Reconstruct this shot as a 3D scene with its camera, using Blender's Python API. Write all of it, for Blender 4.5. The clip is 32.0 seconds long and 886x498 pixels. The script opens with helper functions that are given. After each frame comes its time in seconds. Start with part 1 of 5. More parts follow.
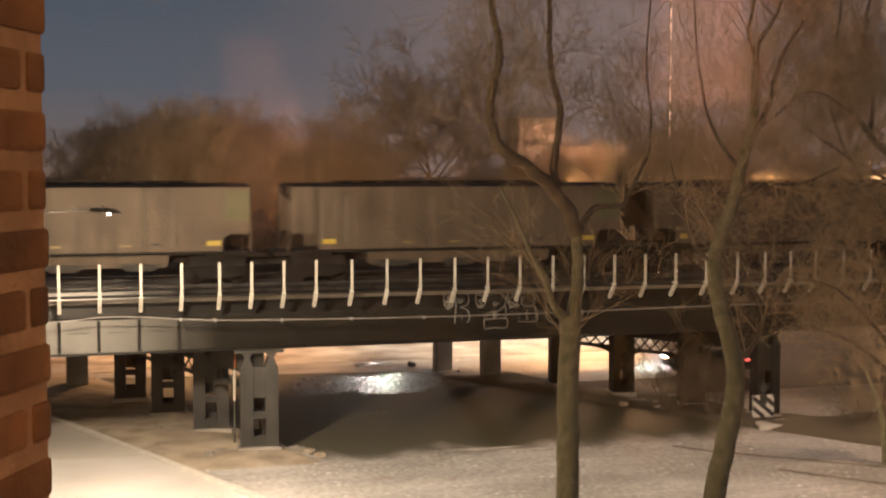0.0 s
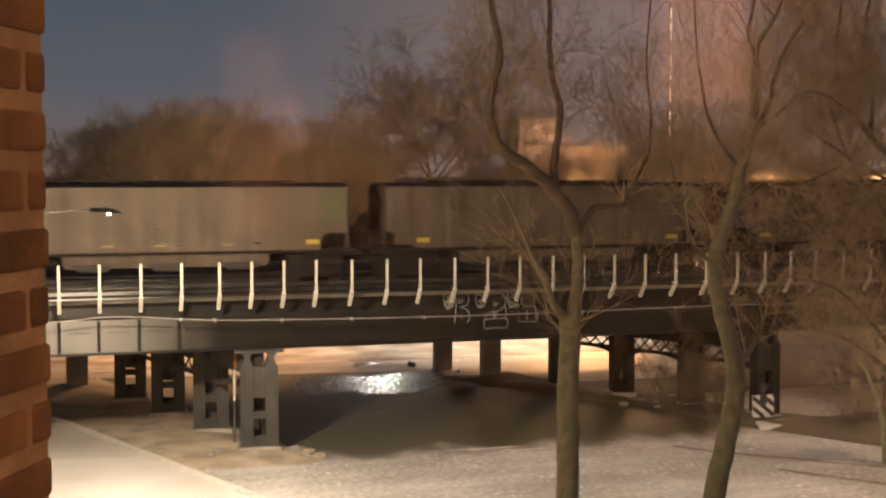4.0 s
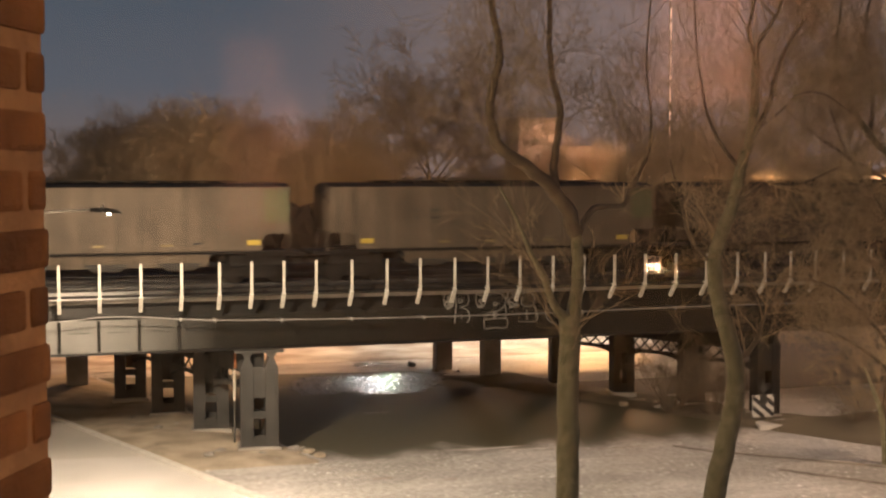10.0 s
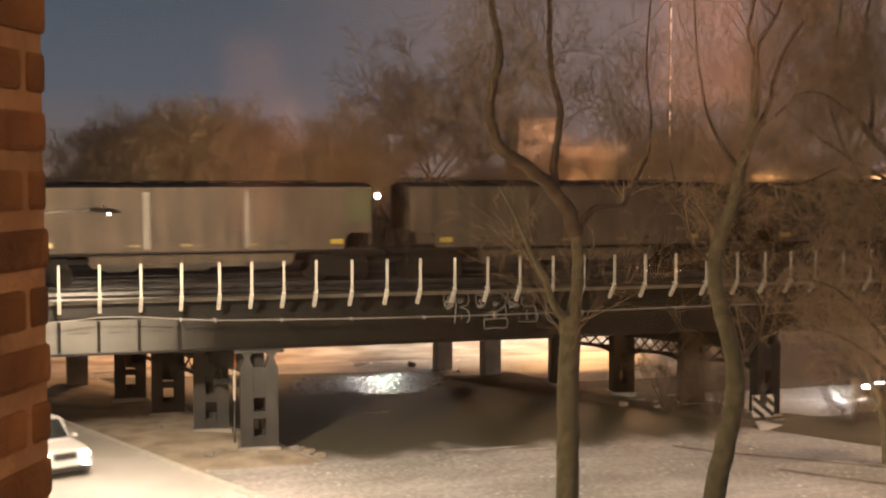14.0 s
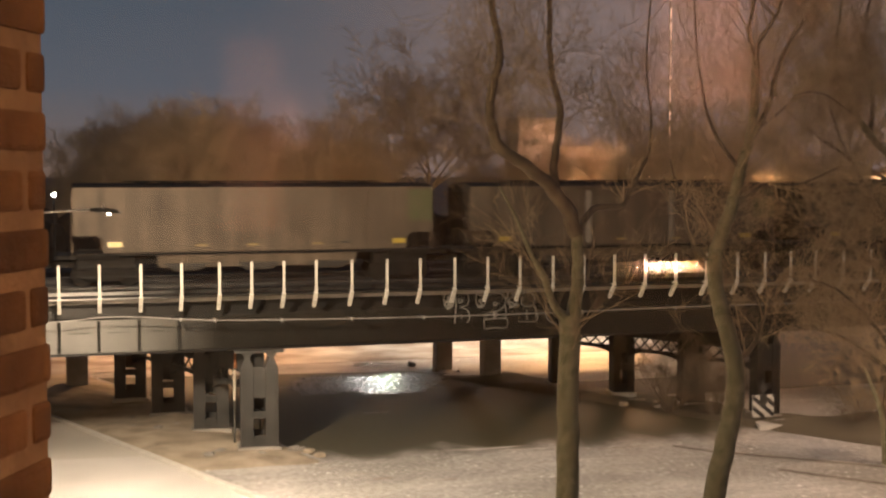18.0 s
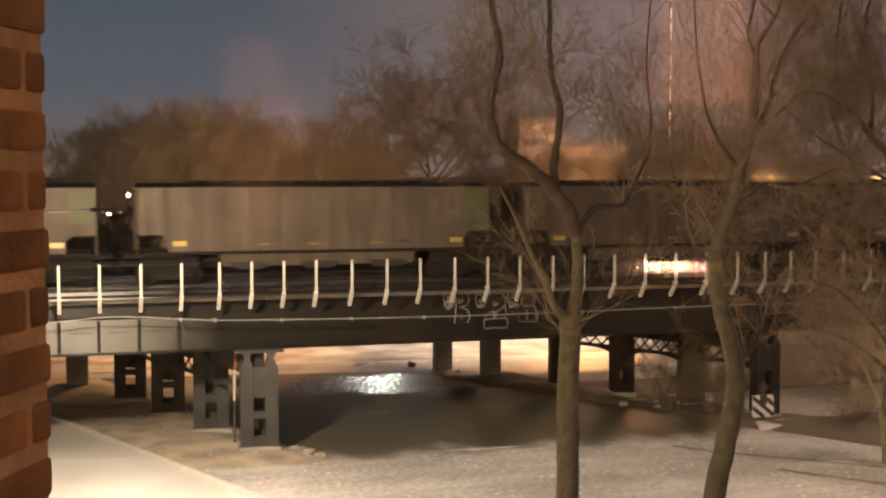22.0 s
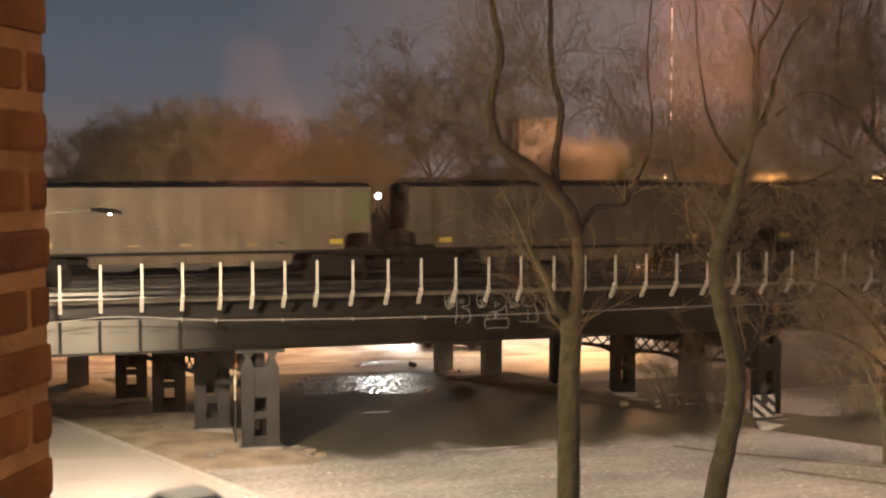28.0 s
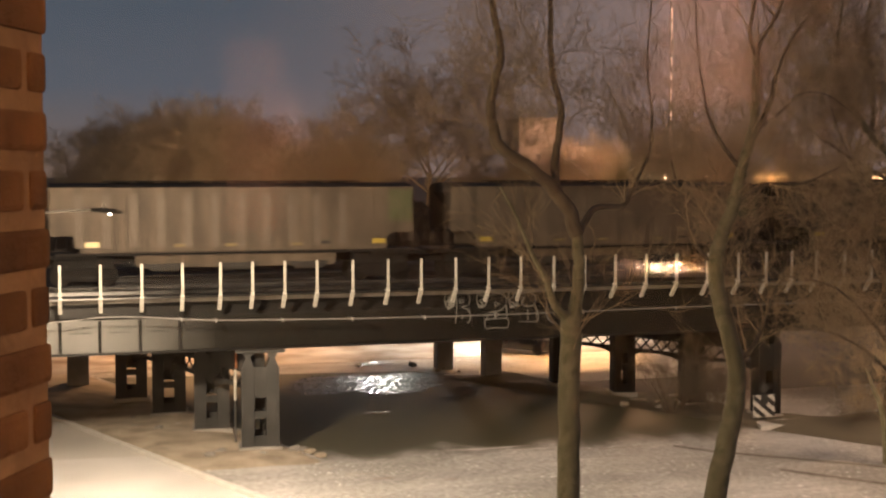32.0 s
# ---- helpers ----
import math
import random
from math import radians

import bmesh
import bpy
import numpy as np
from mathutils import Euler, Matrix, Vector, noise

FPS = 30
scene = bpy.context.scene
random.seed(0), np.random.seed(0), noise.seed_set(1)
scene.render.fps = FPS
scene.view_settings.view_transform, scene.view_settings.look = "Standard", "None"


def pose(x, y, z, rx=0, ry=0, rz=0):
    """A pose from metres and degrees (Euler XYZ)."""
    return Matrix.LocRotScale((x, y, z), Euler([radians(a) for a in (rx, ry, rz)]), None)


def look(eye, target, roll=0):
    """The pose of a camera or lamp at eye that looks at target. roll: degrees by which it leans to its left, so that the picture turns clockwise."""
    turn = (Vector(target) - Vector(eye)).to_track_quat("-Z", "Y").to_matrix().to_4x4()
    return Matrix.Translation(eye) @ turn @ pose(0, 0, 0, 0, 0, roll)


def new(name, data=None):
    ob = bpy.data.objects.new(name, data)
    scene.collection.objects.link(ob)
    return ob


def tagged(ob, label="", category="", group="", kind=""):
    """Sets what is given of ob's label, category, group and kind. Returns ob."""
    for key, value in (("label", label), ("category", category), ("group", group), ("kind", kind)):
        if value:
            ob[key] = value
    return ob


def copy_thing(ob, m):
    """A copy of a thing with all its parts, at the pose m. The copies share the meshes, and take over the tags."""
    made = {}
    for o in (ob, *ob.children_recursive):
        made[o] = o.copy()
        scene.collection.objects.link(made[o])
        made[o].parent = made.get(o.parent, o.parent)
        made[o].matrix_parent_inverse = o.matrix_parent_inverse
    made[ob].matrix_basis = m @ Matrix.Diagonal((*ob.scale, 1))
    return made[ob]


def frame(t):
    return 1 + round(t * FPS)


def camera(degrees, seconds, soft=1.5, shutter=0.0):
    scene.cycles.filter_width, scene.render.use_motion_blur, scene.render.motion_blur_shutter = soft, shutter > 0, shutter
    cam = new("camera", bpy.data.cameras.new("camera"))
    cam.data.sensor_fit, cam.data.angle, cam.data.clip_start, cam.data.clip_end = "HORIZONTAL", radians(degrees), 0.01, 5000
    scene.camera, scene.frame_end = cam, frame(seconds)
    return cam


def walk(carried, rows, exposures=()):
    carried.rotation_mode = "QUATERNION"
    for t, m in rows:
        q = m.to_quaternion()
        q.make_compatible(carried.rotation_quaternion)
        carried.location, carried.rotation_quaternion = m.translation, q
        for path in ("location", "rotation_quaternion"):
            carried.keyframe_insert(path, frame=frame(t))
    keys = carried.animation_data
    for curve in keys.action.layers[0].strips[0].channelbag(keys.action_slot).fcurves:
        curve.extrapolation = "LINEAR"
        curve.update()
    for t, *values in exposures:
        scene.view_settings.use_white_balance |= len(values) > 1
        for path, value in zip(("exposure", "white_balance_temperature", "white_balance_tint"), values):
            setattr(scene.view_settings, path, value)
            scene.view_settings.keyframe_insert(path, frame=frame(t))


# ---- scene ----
# ---- camera ----
cam = camera(38.0, 32.0, soft=2.3, shutter=0.9)
EYE = Vector((0.0, 0.0, 11.15))


def gaze(yaw, pitch, roll=0.0):
    a, b = radians(yaw), radians(pitch)
    return look(EYE, EYE + Vector((math.sin(a) * math.cos(b), math.cos(a) * math.cos(b), -math.sin(b))), roll)


walk(cam, [(0.0, gaze(16.5, 3.37)), (25.5, gaze(16.5, 3.37)), (27.5, gaze(16.46, 3.37)), (32.0, gaze(16.46, 3.37))])
scene.view_settings.exposure = 0.21

# ---- sky and lamps ----
world = bpy.data.worlds.new("night_sky")
scene.world = world
world.use_nodes = True
wt = world.node_tree
wt.nodes.clear()
w_out = wt.nodes.new("ShaderNodeOutputWorld")
w_bg = wt.nodes.new("ShaderNodeBackground")
w_ramp = wt.nodes.new("ShaderNodeValToRGB")
w_sep = wt.nodes.new("ShaderNodeSeparateXYZ")
w_tc = wt.nodes.new("ShaderNodeTexCoord")
w_noise = wt.nodes.new("ShaderNodeTexNoise")
w_mix = wt.nodes.new("ShaderNodeMix")
w_mix.data_type = "RGBA"
w_mix.blend_type = "MULTIPLY"
w_mix.inputs["Factor"].default_value = 0.25
w_noise.inputs["Scale"].default_value = 3.0
w_map = wt.nodes.new("ShaderNodeMapRange")
w_map.inputs["From Min"].default_value = -0.02
w_map.inputs["From Max"].default_value = 0.30
wt.links.new(w_tc.outputs["Generated"], w_sep.inputs[0])
wt.links.new(w_sep.outputs["Z"], w_map.inputs["Value"])
wt.links.new(w_map.outputs["Result"], w_ramp.inputs["Fac"])
wt.links.new(w_tc.outputs["Generated"], w_noise.inputs["Vector"])
wt.links.new(w_ramp.outputs["Color"], w_mix.inputs["A"])
wt.links.new(w_noise.outputs["Fac"], w_mix.inputs["B"])
wt.links.new(w_mix.outputs["Result"], w_bg.inputs["Color"])
wt.links.new(w_bg.outputs["Background"], w_out.inputs["Surface"])
w_ramp.color_ramp.elements[0].position, w_ramp.color_ramp.elements[0].color = 0.05, (0.150, 0.098, 0.074, 1)
w_ramp.color_ramp.elements[1].position, w_ramp.color_ramp.elements[1].color = 1.0, (0.050, 0.066, 0.092, 1)
for at_z, tone in ((0.16, (0.112, 0.094, 0.094, 1)), (0.27, (0.078, 0.086, 0.105, 1)), (0.48, (0.060, 0.075, 0.097, 1))):
    w_ramp.color_ramp.elements.new(at_z).color = tone
# the town's glow towards the east
w_east, w_glow = wt.nodes.new("ShaderNodeMapRange"), wt.nodes.new("ShaderNodeMix")
w_east.interpolation_type = "SMOOTHSTEP"
w_east.inputs["From Min"].default_value, w_east.inputs["From Max"].default_value = 0.10, 0.36
w_east.inputs["To Max"].default_value = 0.85
w_glow.data_type = "RGBA"
w_glow.inputs["B"].default_value = (0.176, 0.126, 0.114, 1)
wt.links.new(w_sep.outputs["X"], w_east.inputs["Value"])
wt.links.new(w_east.outputs["Result"], w_glow.inputs["Factor"])
wt.links.new(w_ramp.outputs["Color"], w_glow.inputs["A"])
wt.links.new(w_glow.outputs["Result"], w_mix.inputs["A"])
w_bg.inputs["Strength"].default_value = 1.3

WARM = (1.0, 0.775, 0.56)
SODIUM = (1.0, 0.50, 0.20)


def bulb(name, place, watts, colour, radius=0.25):
    data = bpy.data.lights.new(name, "POINT")
    data.energy, data.color, data.shadow_soft_size = watts, colour, radius
    ob = new(name, data)
    ob.location = place
    return ob


def spot(name, place, target, watts, colour, angle, blend=0.6, radius=0.15):
    data = bpy.data.lights.new(name, "SPOT")
    data.energy, data.color, data.shadow_soft_size = watts, colour, radius
    data.spot_size, data.spot_blend = radians(angle), blend
    ob = new(name, data)
    ob.matrix_world = look(place, target)
    return ob


spot("street_lamp_light", (1.40, 39.9, 9.70), (1.40, 40.35, 8.70), 13800, WARM, 168, 0.12, 0.55)
# The next three are unseen, added to light the near side.
bulb("facade_flood_light", (-15.0, 12.0, 12.0), 11500, (1.0, 0.66, 0.35), 2.4)
spot("high_lamp_light", (13.0, 37.0, 18.0), (15.0, 38.5, 0.0), 3000, (1.0, 0.84, 0.64), 68, 0.45)
spot("corner_lamp_light", (34.0, 36.0, 15.0), (30.5, 39.0, 0.0), 8600, (1.0, 0.68, 0.46), 100, 0.6)
spot("far_white_lamp_light", (28.8, 119.0, 8.85), (21.0, 92.0, 0.0), 13000, (1.0, 0.93, 0.84), 130, 0.4, 0.25)
spot("far_road_lamp_light", (29.0, 88.0, 9.5), (28.0, 87.0, 0.0), 17000, (1.0, 0.80, 0.58), 118, 0.3)
spot("sodium_lamp_light", (8.0, 82.0, 8.5), (7.5, 80.5, 0.0), 9000, SODIUM, 116, 0.3)
spot("sodium_lamp_light", (30.0, 72.4, 5.0), (29.0, 73.0, 0.0), 4200, SODIUM, 118, 0.3)
# Unseen lights, added to brighten the tower, the far trees and the depot.
bulb("yard_lamp_light", (71.0, 164.0, 11.0), 30000, (1.0, 0.54, 0.33), 0.4)
spot("yard_lamp_light", (22.5, 117.0, 11.0), (27.0, 141.0, 12.0), 6000, (1.0, 0.58, 0.30), 140, 0.5, 0.4)
spot("yard_lamp_light", (8.0, 119.0, 12.5), (9.0, 142.0, 13.0), 2600, (1.0, 0.74, 0.54), 140, 0.5, 0.4)
bulb("yard_lamp_light", (128.0, 203.0, 14.0), 110000, SODIUM, 0.4)
# Unseen strip, added and aimed to draw the glint along the second track's rails.
strip = bpy.data.lights.new("track_lamp_light", "AREA")
strip.shape, strip.size, strip.size_y, strip.energy, strip.color = "RECTANGLE", 9.0, 0.2, 11000, (1.0, 0.56, 0.30)
new("track_lamp_light", strip).matrix_world = look((56.3, 111.0, 10.9), (28.3, 57.1, 6.65))
bulb("room_light", (0.98, -2.13, 12.3), 135, (1.0, 0.53, 0.23), 0.12)


# ---- materials ----
def mat(name, a, b, rough=0.8, metal=0.0, scale=3.0, fine=40.0, bump=0.3, grain=0.25, random_part=0.0, rough_var=0.1, coat=0.0, relief=0.02, spec=0.5, streak=0.0):
    m = bpy.data.materials.new(name)
    m.use_nodes = True
    t = m.node_tree
    p = t.nodes["Principled BSDF"]
    tc = t.nodes.new("ShaderNodeTexCoord")
    n1, n2 = t.nodes.new("ShaderNodeTexNoise"), t.nodes.new("ShaderNodeTexNoise")
    n1.inputs["Scale"].default_value, n1.inputs["Detail"].default_value = scale, 6
    n2.inputs["Scale"].default_value, n2.inputs["Detail"].default_value = fine, 4
    for n in (n1, n2):
        t.links.new(tc.outputs["Object"], n.inputs["Vector"])
    r = t.nodes.new("ShaderNodeValToRGB")
    r.color_ramp.elements[0].position, r.color_ramp.elements[1].position = 0.35, 0.65
    r.color_ramp.elements[0].color, r.color_ramp.elements[1].color = (*a, 1), (*b, 1)
    t.links.new(n1.outputs["Fac"], r.inputs["Fac"])
    mx = t.nodes.new("ShaderNodeMix")
    mx.data_type, mx.blend_type = "RGBA", "OVERLAY"
    mx.inputs["Factor"].default_value = grain
    t.links.new(r.outputs["Color"], mx.inputs["A"])
    t.links.new(n2.outputs["Fac"], mx.inputs["B"])
    last = mx.outputs["Result"]
    p.inputs["Specular IOR Level"].default_value = spec
    if streak:
        mp, n3, sx = t.nodes.new("ShaderNodeMapping"), t.nodes.new("ShaderNodeTexNoise"), t.nodes.new("ShaderNodeMix")
        mp.inputs["Scale"].default_value = (2.4, 2.4, 0.13)
        n3.inputs["Scale"].default_value, n3.inputs["Detail"].default_value = 1.0, 5
        sx.data_type, sx.blend_type = "RGBA", "OVERLAY"
        sx.inputs["Factor"].default_value = streak
        t.links.new(tc.outputs["Object"], mp.inputs["Vector"])
        t.links.new(mp.outputs["Vector"], n3.inputs["Vector"])
        t.links.new(last, sx.inputs["A"])
        t.links.new(n3.outputs["Fac"], sx.inputs["B"])
        last = sx.outputs["Result"]
    if random_part:
        oi = t.nodes.new("ShaderNodeObjectInfo")
        hs = t.nodes.new("ShaderNodeHueSaturation")
        mr = t.nodes.new("ShaderNodeMapRange")
        mr.inputs["To Min"].default_value, mr.inputs["To Max"].default_value = 1 - random_part, 1 + random_part
        t.links.new(oi.outputs["Random"], mr.inputs["Value"])
        t.links.new(mr.outputs["Result"], hs.inputs["Value"])
        t.links.new(last, hs.inputs["Color"])
        last = hs.outputs["Color"]
    t.links.new(last, p.inputs["Base Color"])
    rr = t.nodes.new("ShaderNodeMapRange")
    rr.inputs["To Min"].default_value, rr.inputs["To Max"].default_value = max(0.02, rough - rough_var), min(1.0, rough + rough_var)
    t.links.new(n1.outputs["Fac"], rr.inputs["Value"])
    t.links.new(rr.outputs["Result"], p.inputs["Roughness"])
    p.inputs["Metallic"].default_value = metal
    p.inputs["Coat Weight"].default_value = coat
    if bump:
        bp = t.nodes.new("ShaderNodeBump")
        bp.inputs["Strength"].default_value, bp.inputs["Distance"].default_value = bump, relief
        t.links.new(n2.outputs["Fac"], bp.inputs["Height"])
        t.links.new(bp.outputs["Normal"], p.inputs["Normal"])
    return m


def glow(name, colour, strength):
    m = bpy.data.materials.new(name)
    m.use_nodes = True
    p = m.node_tree.nodes["Principled BSDF"]
    p.inputs["Base Color"].default_value = (*colour, 1)
    p.inputs["Emission Color"].default_value = (*colour, 1)
    p.inputs["Emission Strength"].default_value = strength
    return m


PANE = bpy.data.materials.new("window_glass")
PANE.use_nodes = True
pt = PANE.node_tree
pt.nodes.clear()
p_out, p_mix = pt.nodes.new("ShaderNodeOutputMaterial"), pt.nodes.new("ShaderNodeMixShader")
p_clear, p_gloss = pt.nodes.new("ShaderNodeBsdfTransparent"), pt.nodes.new("ShaderNodeBsdfGlossy")
p_clear.inputs["Color"].default_value = (0.97, 0.97, 0.97, 1)
p_gloss.inputs["Roughness"].default_value = 0.06
p_mix.inputs["Fac"].default_value = 0.032
pt.links.new(p_clear.outputs[0], p_mix.inputs[1])
pt.links.new(p_gloss.outputs[0], p_mix.inputs[2])
pt.links.new(p_mix.outputs[0], p_out.inputs["Surface"])


def glass(name, colour=(0.02, 0.025, 0.025), rough=0.05):
    m = bpy.data.materials.new(name)
    m.use_nodes = True
    p = m.node_tree.nodes["Principled BSDF"]
    p.inputs["Base Color"].default_value = (*colour, 1)
    p.inputs["Roughness"].default_value = rough
    p.inputs["Coat Weight"].default_value = 0.5
    return m


GROUND = mat("packed_winter_dirt", (0.060, 0.050, 0.032), (0.14, 0.115, 0.078), 0.95, scale=0.35, fine=9, bump=0.8, grain=0.5)


def asphalt(name, sheltered=False):
    """Frosted asphalt with crumbs of frozen snow; under the bridge the frost thins raggedly and shade darkens the
    colour.
    """
    m = bpy.data.materials.new(name)
    m.use_nodes = True
    t = m.node_tree
    p = t.nodes["Principled BSDF"]

    def node(kind, **values):
        n = t.nodes.new("ShaderNode" + kind)
        for key, value in values.items():
            n.inputs[key.replace("_", " ")].default_value = value
        return n

    def mixed(a, b, factor, blend="MIX"):
        n = node("Mix")
        n.data_type, n.blend_type = "RGBA", blend
        for socket, value in (("A", a), ("B", b), ("Factor", factor)):
            if isinstance(value, (tuple, float)):
                n.inputs[socket].default_value = value
            else:
                t.links.new(value, n.inputs[socket])
        return n.outputs["Result"]

    def ranged(value, low, high, to0=0.0, to1=1.0):
        n = node("MapRange", From_Min=low, From_Max=high, To_Min=to0, To_Max=to1)
        n.interpolation_type = "SMOOTHSTEP"
        t.links.new(value, n.inputs["Value"])
        return n.outputs["Result"]

    def joined(op, a, b):
        n = node("Math")
        n.operation = op
        for k, value in enumerate((a, b)):
            if isinstance(value, float):
                n.inputs[k].default_value = value
            else:
                t.links.new(value, n.inputs[k])
        return n.outputs[0]
    tc = node("TexCoord")
    mp = node("Mapping", Rotation=(0, 0, radians(-22)), Scale=(1.0, 0.6, 1.0))
    t.links.new(tc.outputs["Object"], mp.inputs["Vector"])

    def cloud(scale, detail):
        n = node("TexNoise", Scale=scale, Detail=detail)
        t.links.new(mp.outputs["Vector"], n.inputs["Vector"])
        return n.outputs["Fac"]
    big, mid, fine, crumb, zone, drift = cloud(0.22, 5), cloud(5.5, 9), cloud(22, 3), cloud(5.5, 3), cloud(0.6, 4), cloud(0.5, 6)
    tone = ranged(joined("ADD", joined("MULTIPLY", big, 1.1), mid), 0.70, 1.42)
    base = mixed((0.27, 0.255, 0.225, 1), (0.56, 0.54, 0.51, 1), tone)
    base = mixed(base, fine, 0.35, "OVERLAY")
    lane = node("Mapping", Rotation=(0, 0, radians(43)), Scale=(0.10, 0.75, 1.0))
    t.links.new(tc.outputs["Object"], lane.inputs["Vector"])
    wheel = node("TexNoise", Scale=1.0, Detail=4)
    t.links.new(lane.outputs["Vector"], wheel.inputs["Vector"])
    base = mixed(base, ranged(wheel.outputs["Fac"], 0.34, 0.66, 0.2, 0.66), 0.22, "OVERLAY")
    crumbs = joined("MULTIPLY", ranged(crumb, 0.60, 0.70), ranged(zone, 0.46, 0.62))
    base = mixed(base, (0.84, 0.83, 0.81, 1), crumbs)
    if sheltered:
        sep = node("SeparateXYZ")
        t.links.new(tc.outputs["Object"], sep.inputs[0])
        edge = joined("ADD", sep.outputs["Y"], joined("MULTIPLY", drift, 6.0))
        # Bare road colour, darkened further to hold the shade under the bridge.
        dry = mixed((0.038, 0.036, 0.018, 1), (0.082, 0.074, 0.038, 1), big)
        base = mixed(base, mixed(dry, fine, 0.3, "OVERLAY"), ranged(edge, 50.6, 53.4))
    t.links.new(base, p.inputs["Base Color"])
    p.inputs["Roughness"].default_value = 0.75
    bp = node("Bump", Strength=0.5, Distance=0.03)
    t.links.new(mid, bp.inputs["Height"])
    t.links.new(bp.outputs["Normal"], p.inputs["Normal"])
    return m


ASPHALT = asphalt("frosted_asphalt")
ASPHALT_EDGE = asphalt("shaded_frost_asphalt", True)
ASPHALT_SALT = mat("dry_salted_road", (0.45, 0.435, 0.40), (0.56, 0.545, 0.51), 0.85, scale=0.3, fine=18, bump=0.25, grain=0.2)
WET = mat("wet_asphalt", (0.035, 0.033, 0.03), (0.07, 0.065, 0.058), 0.2, scale=1.5, fine=24.0, bump=0.6, grain=0.4, rough_var=0.06, relief=0.010)
# thin films of water lie between dry stones
w_t = WET.node_tree
w_co, w_mp, w_nz, w_rg = [w_t.nodes.new("ShaderNode" + k) for k in ("TexCoord", "Mapping", "TexNoise", "MapRange")]
w_mp.inputs["Scale"].default_value = (2.0, 0.8, 1.0)
w_nz.inputs["Scale"].default_value, w_nz.inputs["Detail"].default_value = 2.6, 5
w_rg.inputs["From Min"].default_value, w_rg.inputs["From Max"].default_value = 0.40, 0.60
w_rg.inputs["To Min"].default_value, w_rg.inputs["To Max"].default_value = 0.15, 0.70
w_t.links.new(w_co.outputs["Object"], w_mp.inputs["Vector"])
w_t.links.new(w_mp.outputs["Vector"], w_nz.inputs["Vector"])
w_t.links.new(w_nz.outputs["Fac"], w_rg.inputs["Value"])
w_t.links.new(w_rg.outputs["Result"], w_t.nodes["Principled BSDF"].inputs["Roughness"])
DRY = mat("darkened_asphalt", (0.03, 0.028, 0.023), (0.06, 0.054, 0.045), 0.8, scale=0.3, fine=8, bump=0.4, grain=0.4)
FROST = mat("frosty_pavement", (0.20, 0.155, 0.12), (0.58, 0.55, 0.51), 0.9, scale=0.30, fine=12, bump=0.4, grain=0.25)
SEAM = mat("worn_road_seam", (0.13, 0.115, 0.09), (0.24, 0.215, 0.18), 0.85, scale=1.2, fine=14, bump=0.3, grain=0.4)
ASPHALT_SHADED = mat("bridge_shaded_road", (0.42, 0.40, 0.35), (0.50, 0.475, 0.42), 0.85, scale=0.3, fine=18, bump=0.25, grain=0.2)
SAND = mat("sandy_dirt", (0.25, 0.21, 0.155), (0.45, 0.38, 0.285), 0.95, scale=0.8, fine=12, bump=0.9, grain=0.5)
KERB = mat("kerb_concrete", (0.46, 0.44, 0.40), (0.62, 0.60, 0.55), 0.9, scale=1.5, fine=30, bump=0.4)
CONCRETE = mat("weathered_concrete", (0.22, 0.205, 0.18), (0.36, 0.335, 0.295), 0.9, scale=1.0, fine=25, bump=0.5, grain=0.35)
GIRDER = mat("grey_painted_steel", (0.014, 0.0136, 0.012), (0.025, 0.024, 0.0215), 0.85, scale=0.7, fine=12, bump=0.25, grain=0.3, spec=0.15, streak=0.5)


def falloff_steel(name, pale, dark, x0, x1):
    """Steel with the light's falloff along x put into its colour, pale to dark."""
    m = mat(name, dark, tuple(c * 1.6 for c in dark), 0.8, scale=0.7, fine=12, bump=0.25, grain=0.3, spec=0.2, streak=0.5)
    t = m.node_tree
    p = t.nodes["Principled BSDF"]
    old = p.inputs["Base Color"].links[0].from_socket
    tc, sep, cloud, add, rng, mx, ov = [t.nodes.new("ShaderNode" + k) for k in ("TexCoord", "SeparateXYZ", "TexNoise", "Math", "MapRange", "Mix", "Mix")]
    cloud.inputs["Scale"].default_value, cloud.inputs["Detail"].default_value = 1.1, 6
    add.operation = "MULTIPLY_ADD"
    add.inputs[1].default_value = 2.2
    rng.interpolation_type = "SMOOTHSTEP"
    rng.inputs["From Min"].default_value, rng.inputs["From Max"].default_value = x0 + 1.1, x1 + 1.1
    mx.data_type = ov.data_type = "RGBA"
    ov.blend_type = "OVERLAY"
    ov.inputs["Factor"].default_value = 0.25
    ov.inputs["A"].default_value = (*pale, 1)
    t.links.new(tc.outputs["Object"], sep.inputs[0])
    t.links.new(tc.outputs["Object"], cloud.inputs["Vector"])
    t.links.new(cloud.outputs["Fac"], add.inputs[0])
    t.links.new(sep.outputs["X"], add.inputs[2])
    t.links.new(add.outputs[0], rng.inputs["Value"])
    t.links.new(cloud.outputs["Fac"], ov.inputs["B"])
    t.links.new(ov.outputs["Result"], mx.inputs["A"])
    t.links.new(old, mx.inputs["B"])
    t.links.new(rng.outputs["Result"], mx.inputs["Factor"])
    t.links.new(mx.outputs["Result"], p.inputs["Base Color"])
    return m


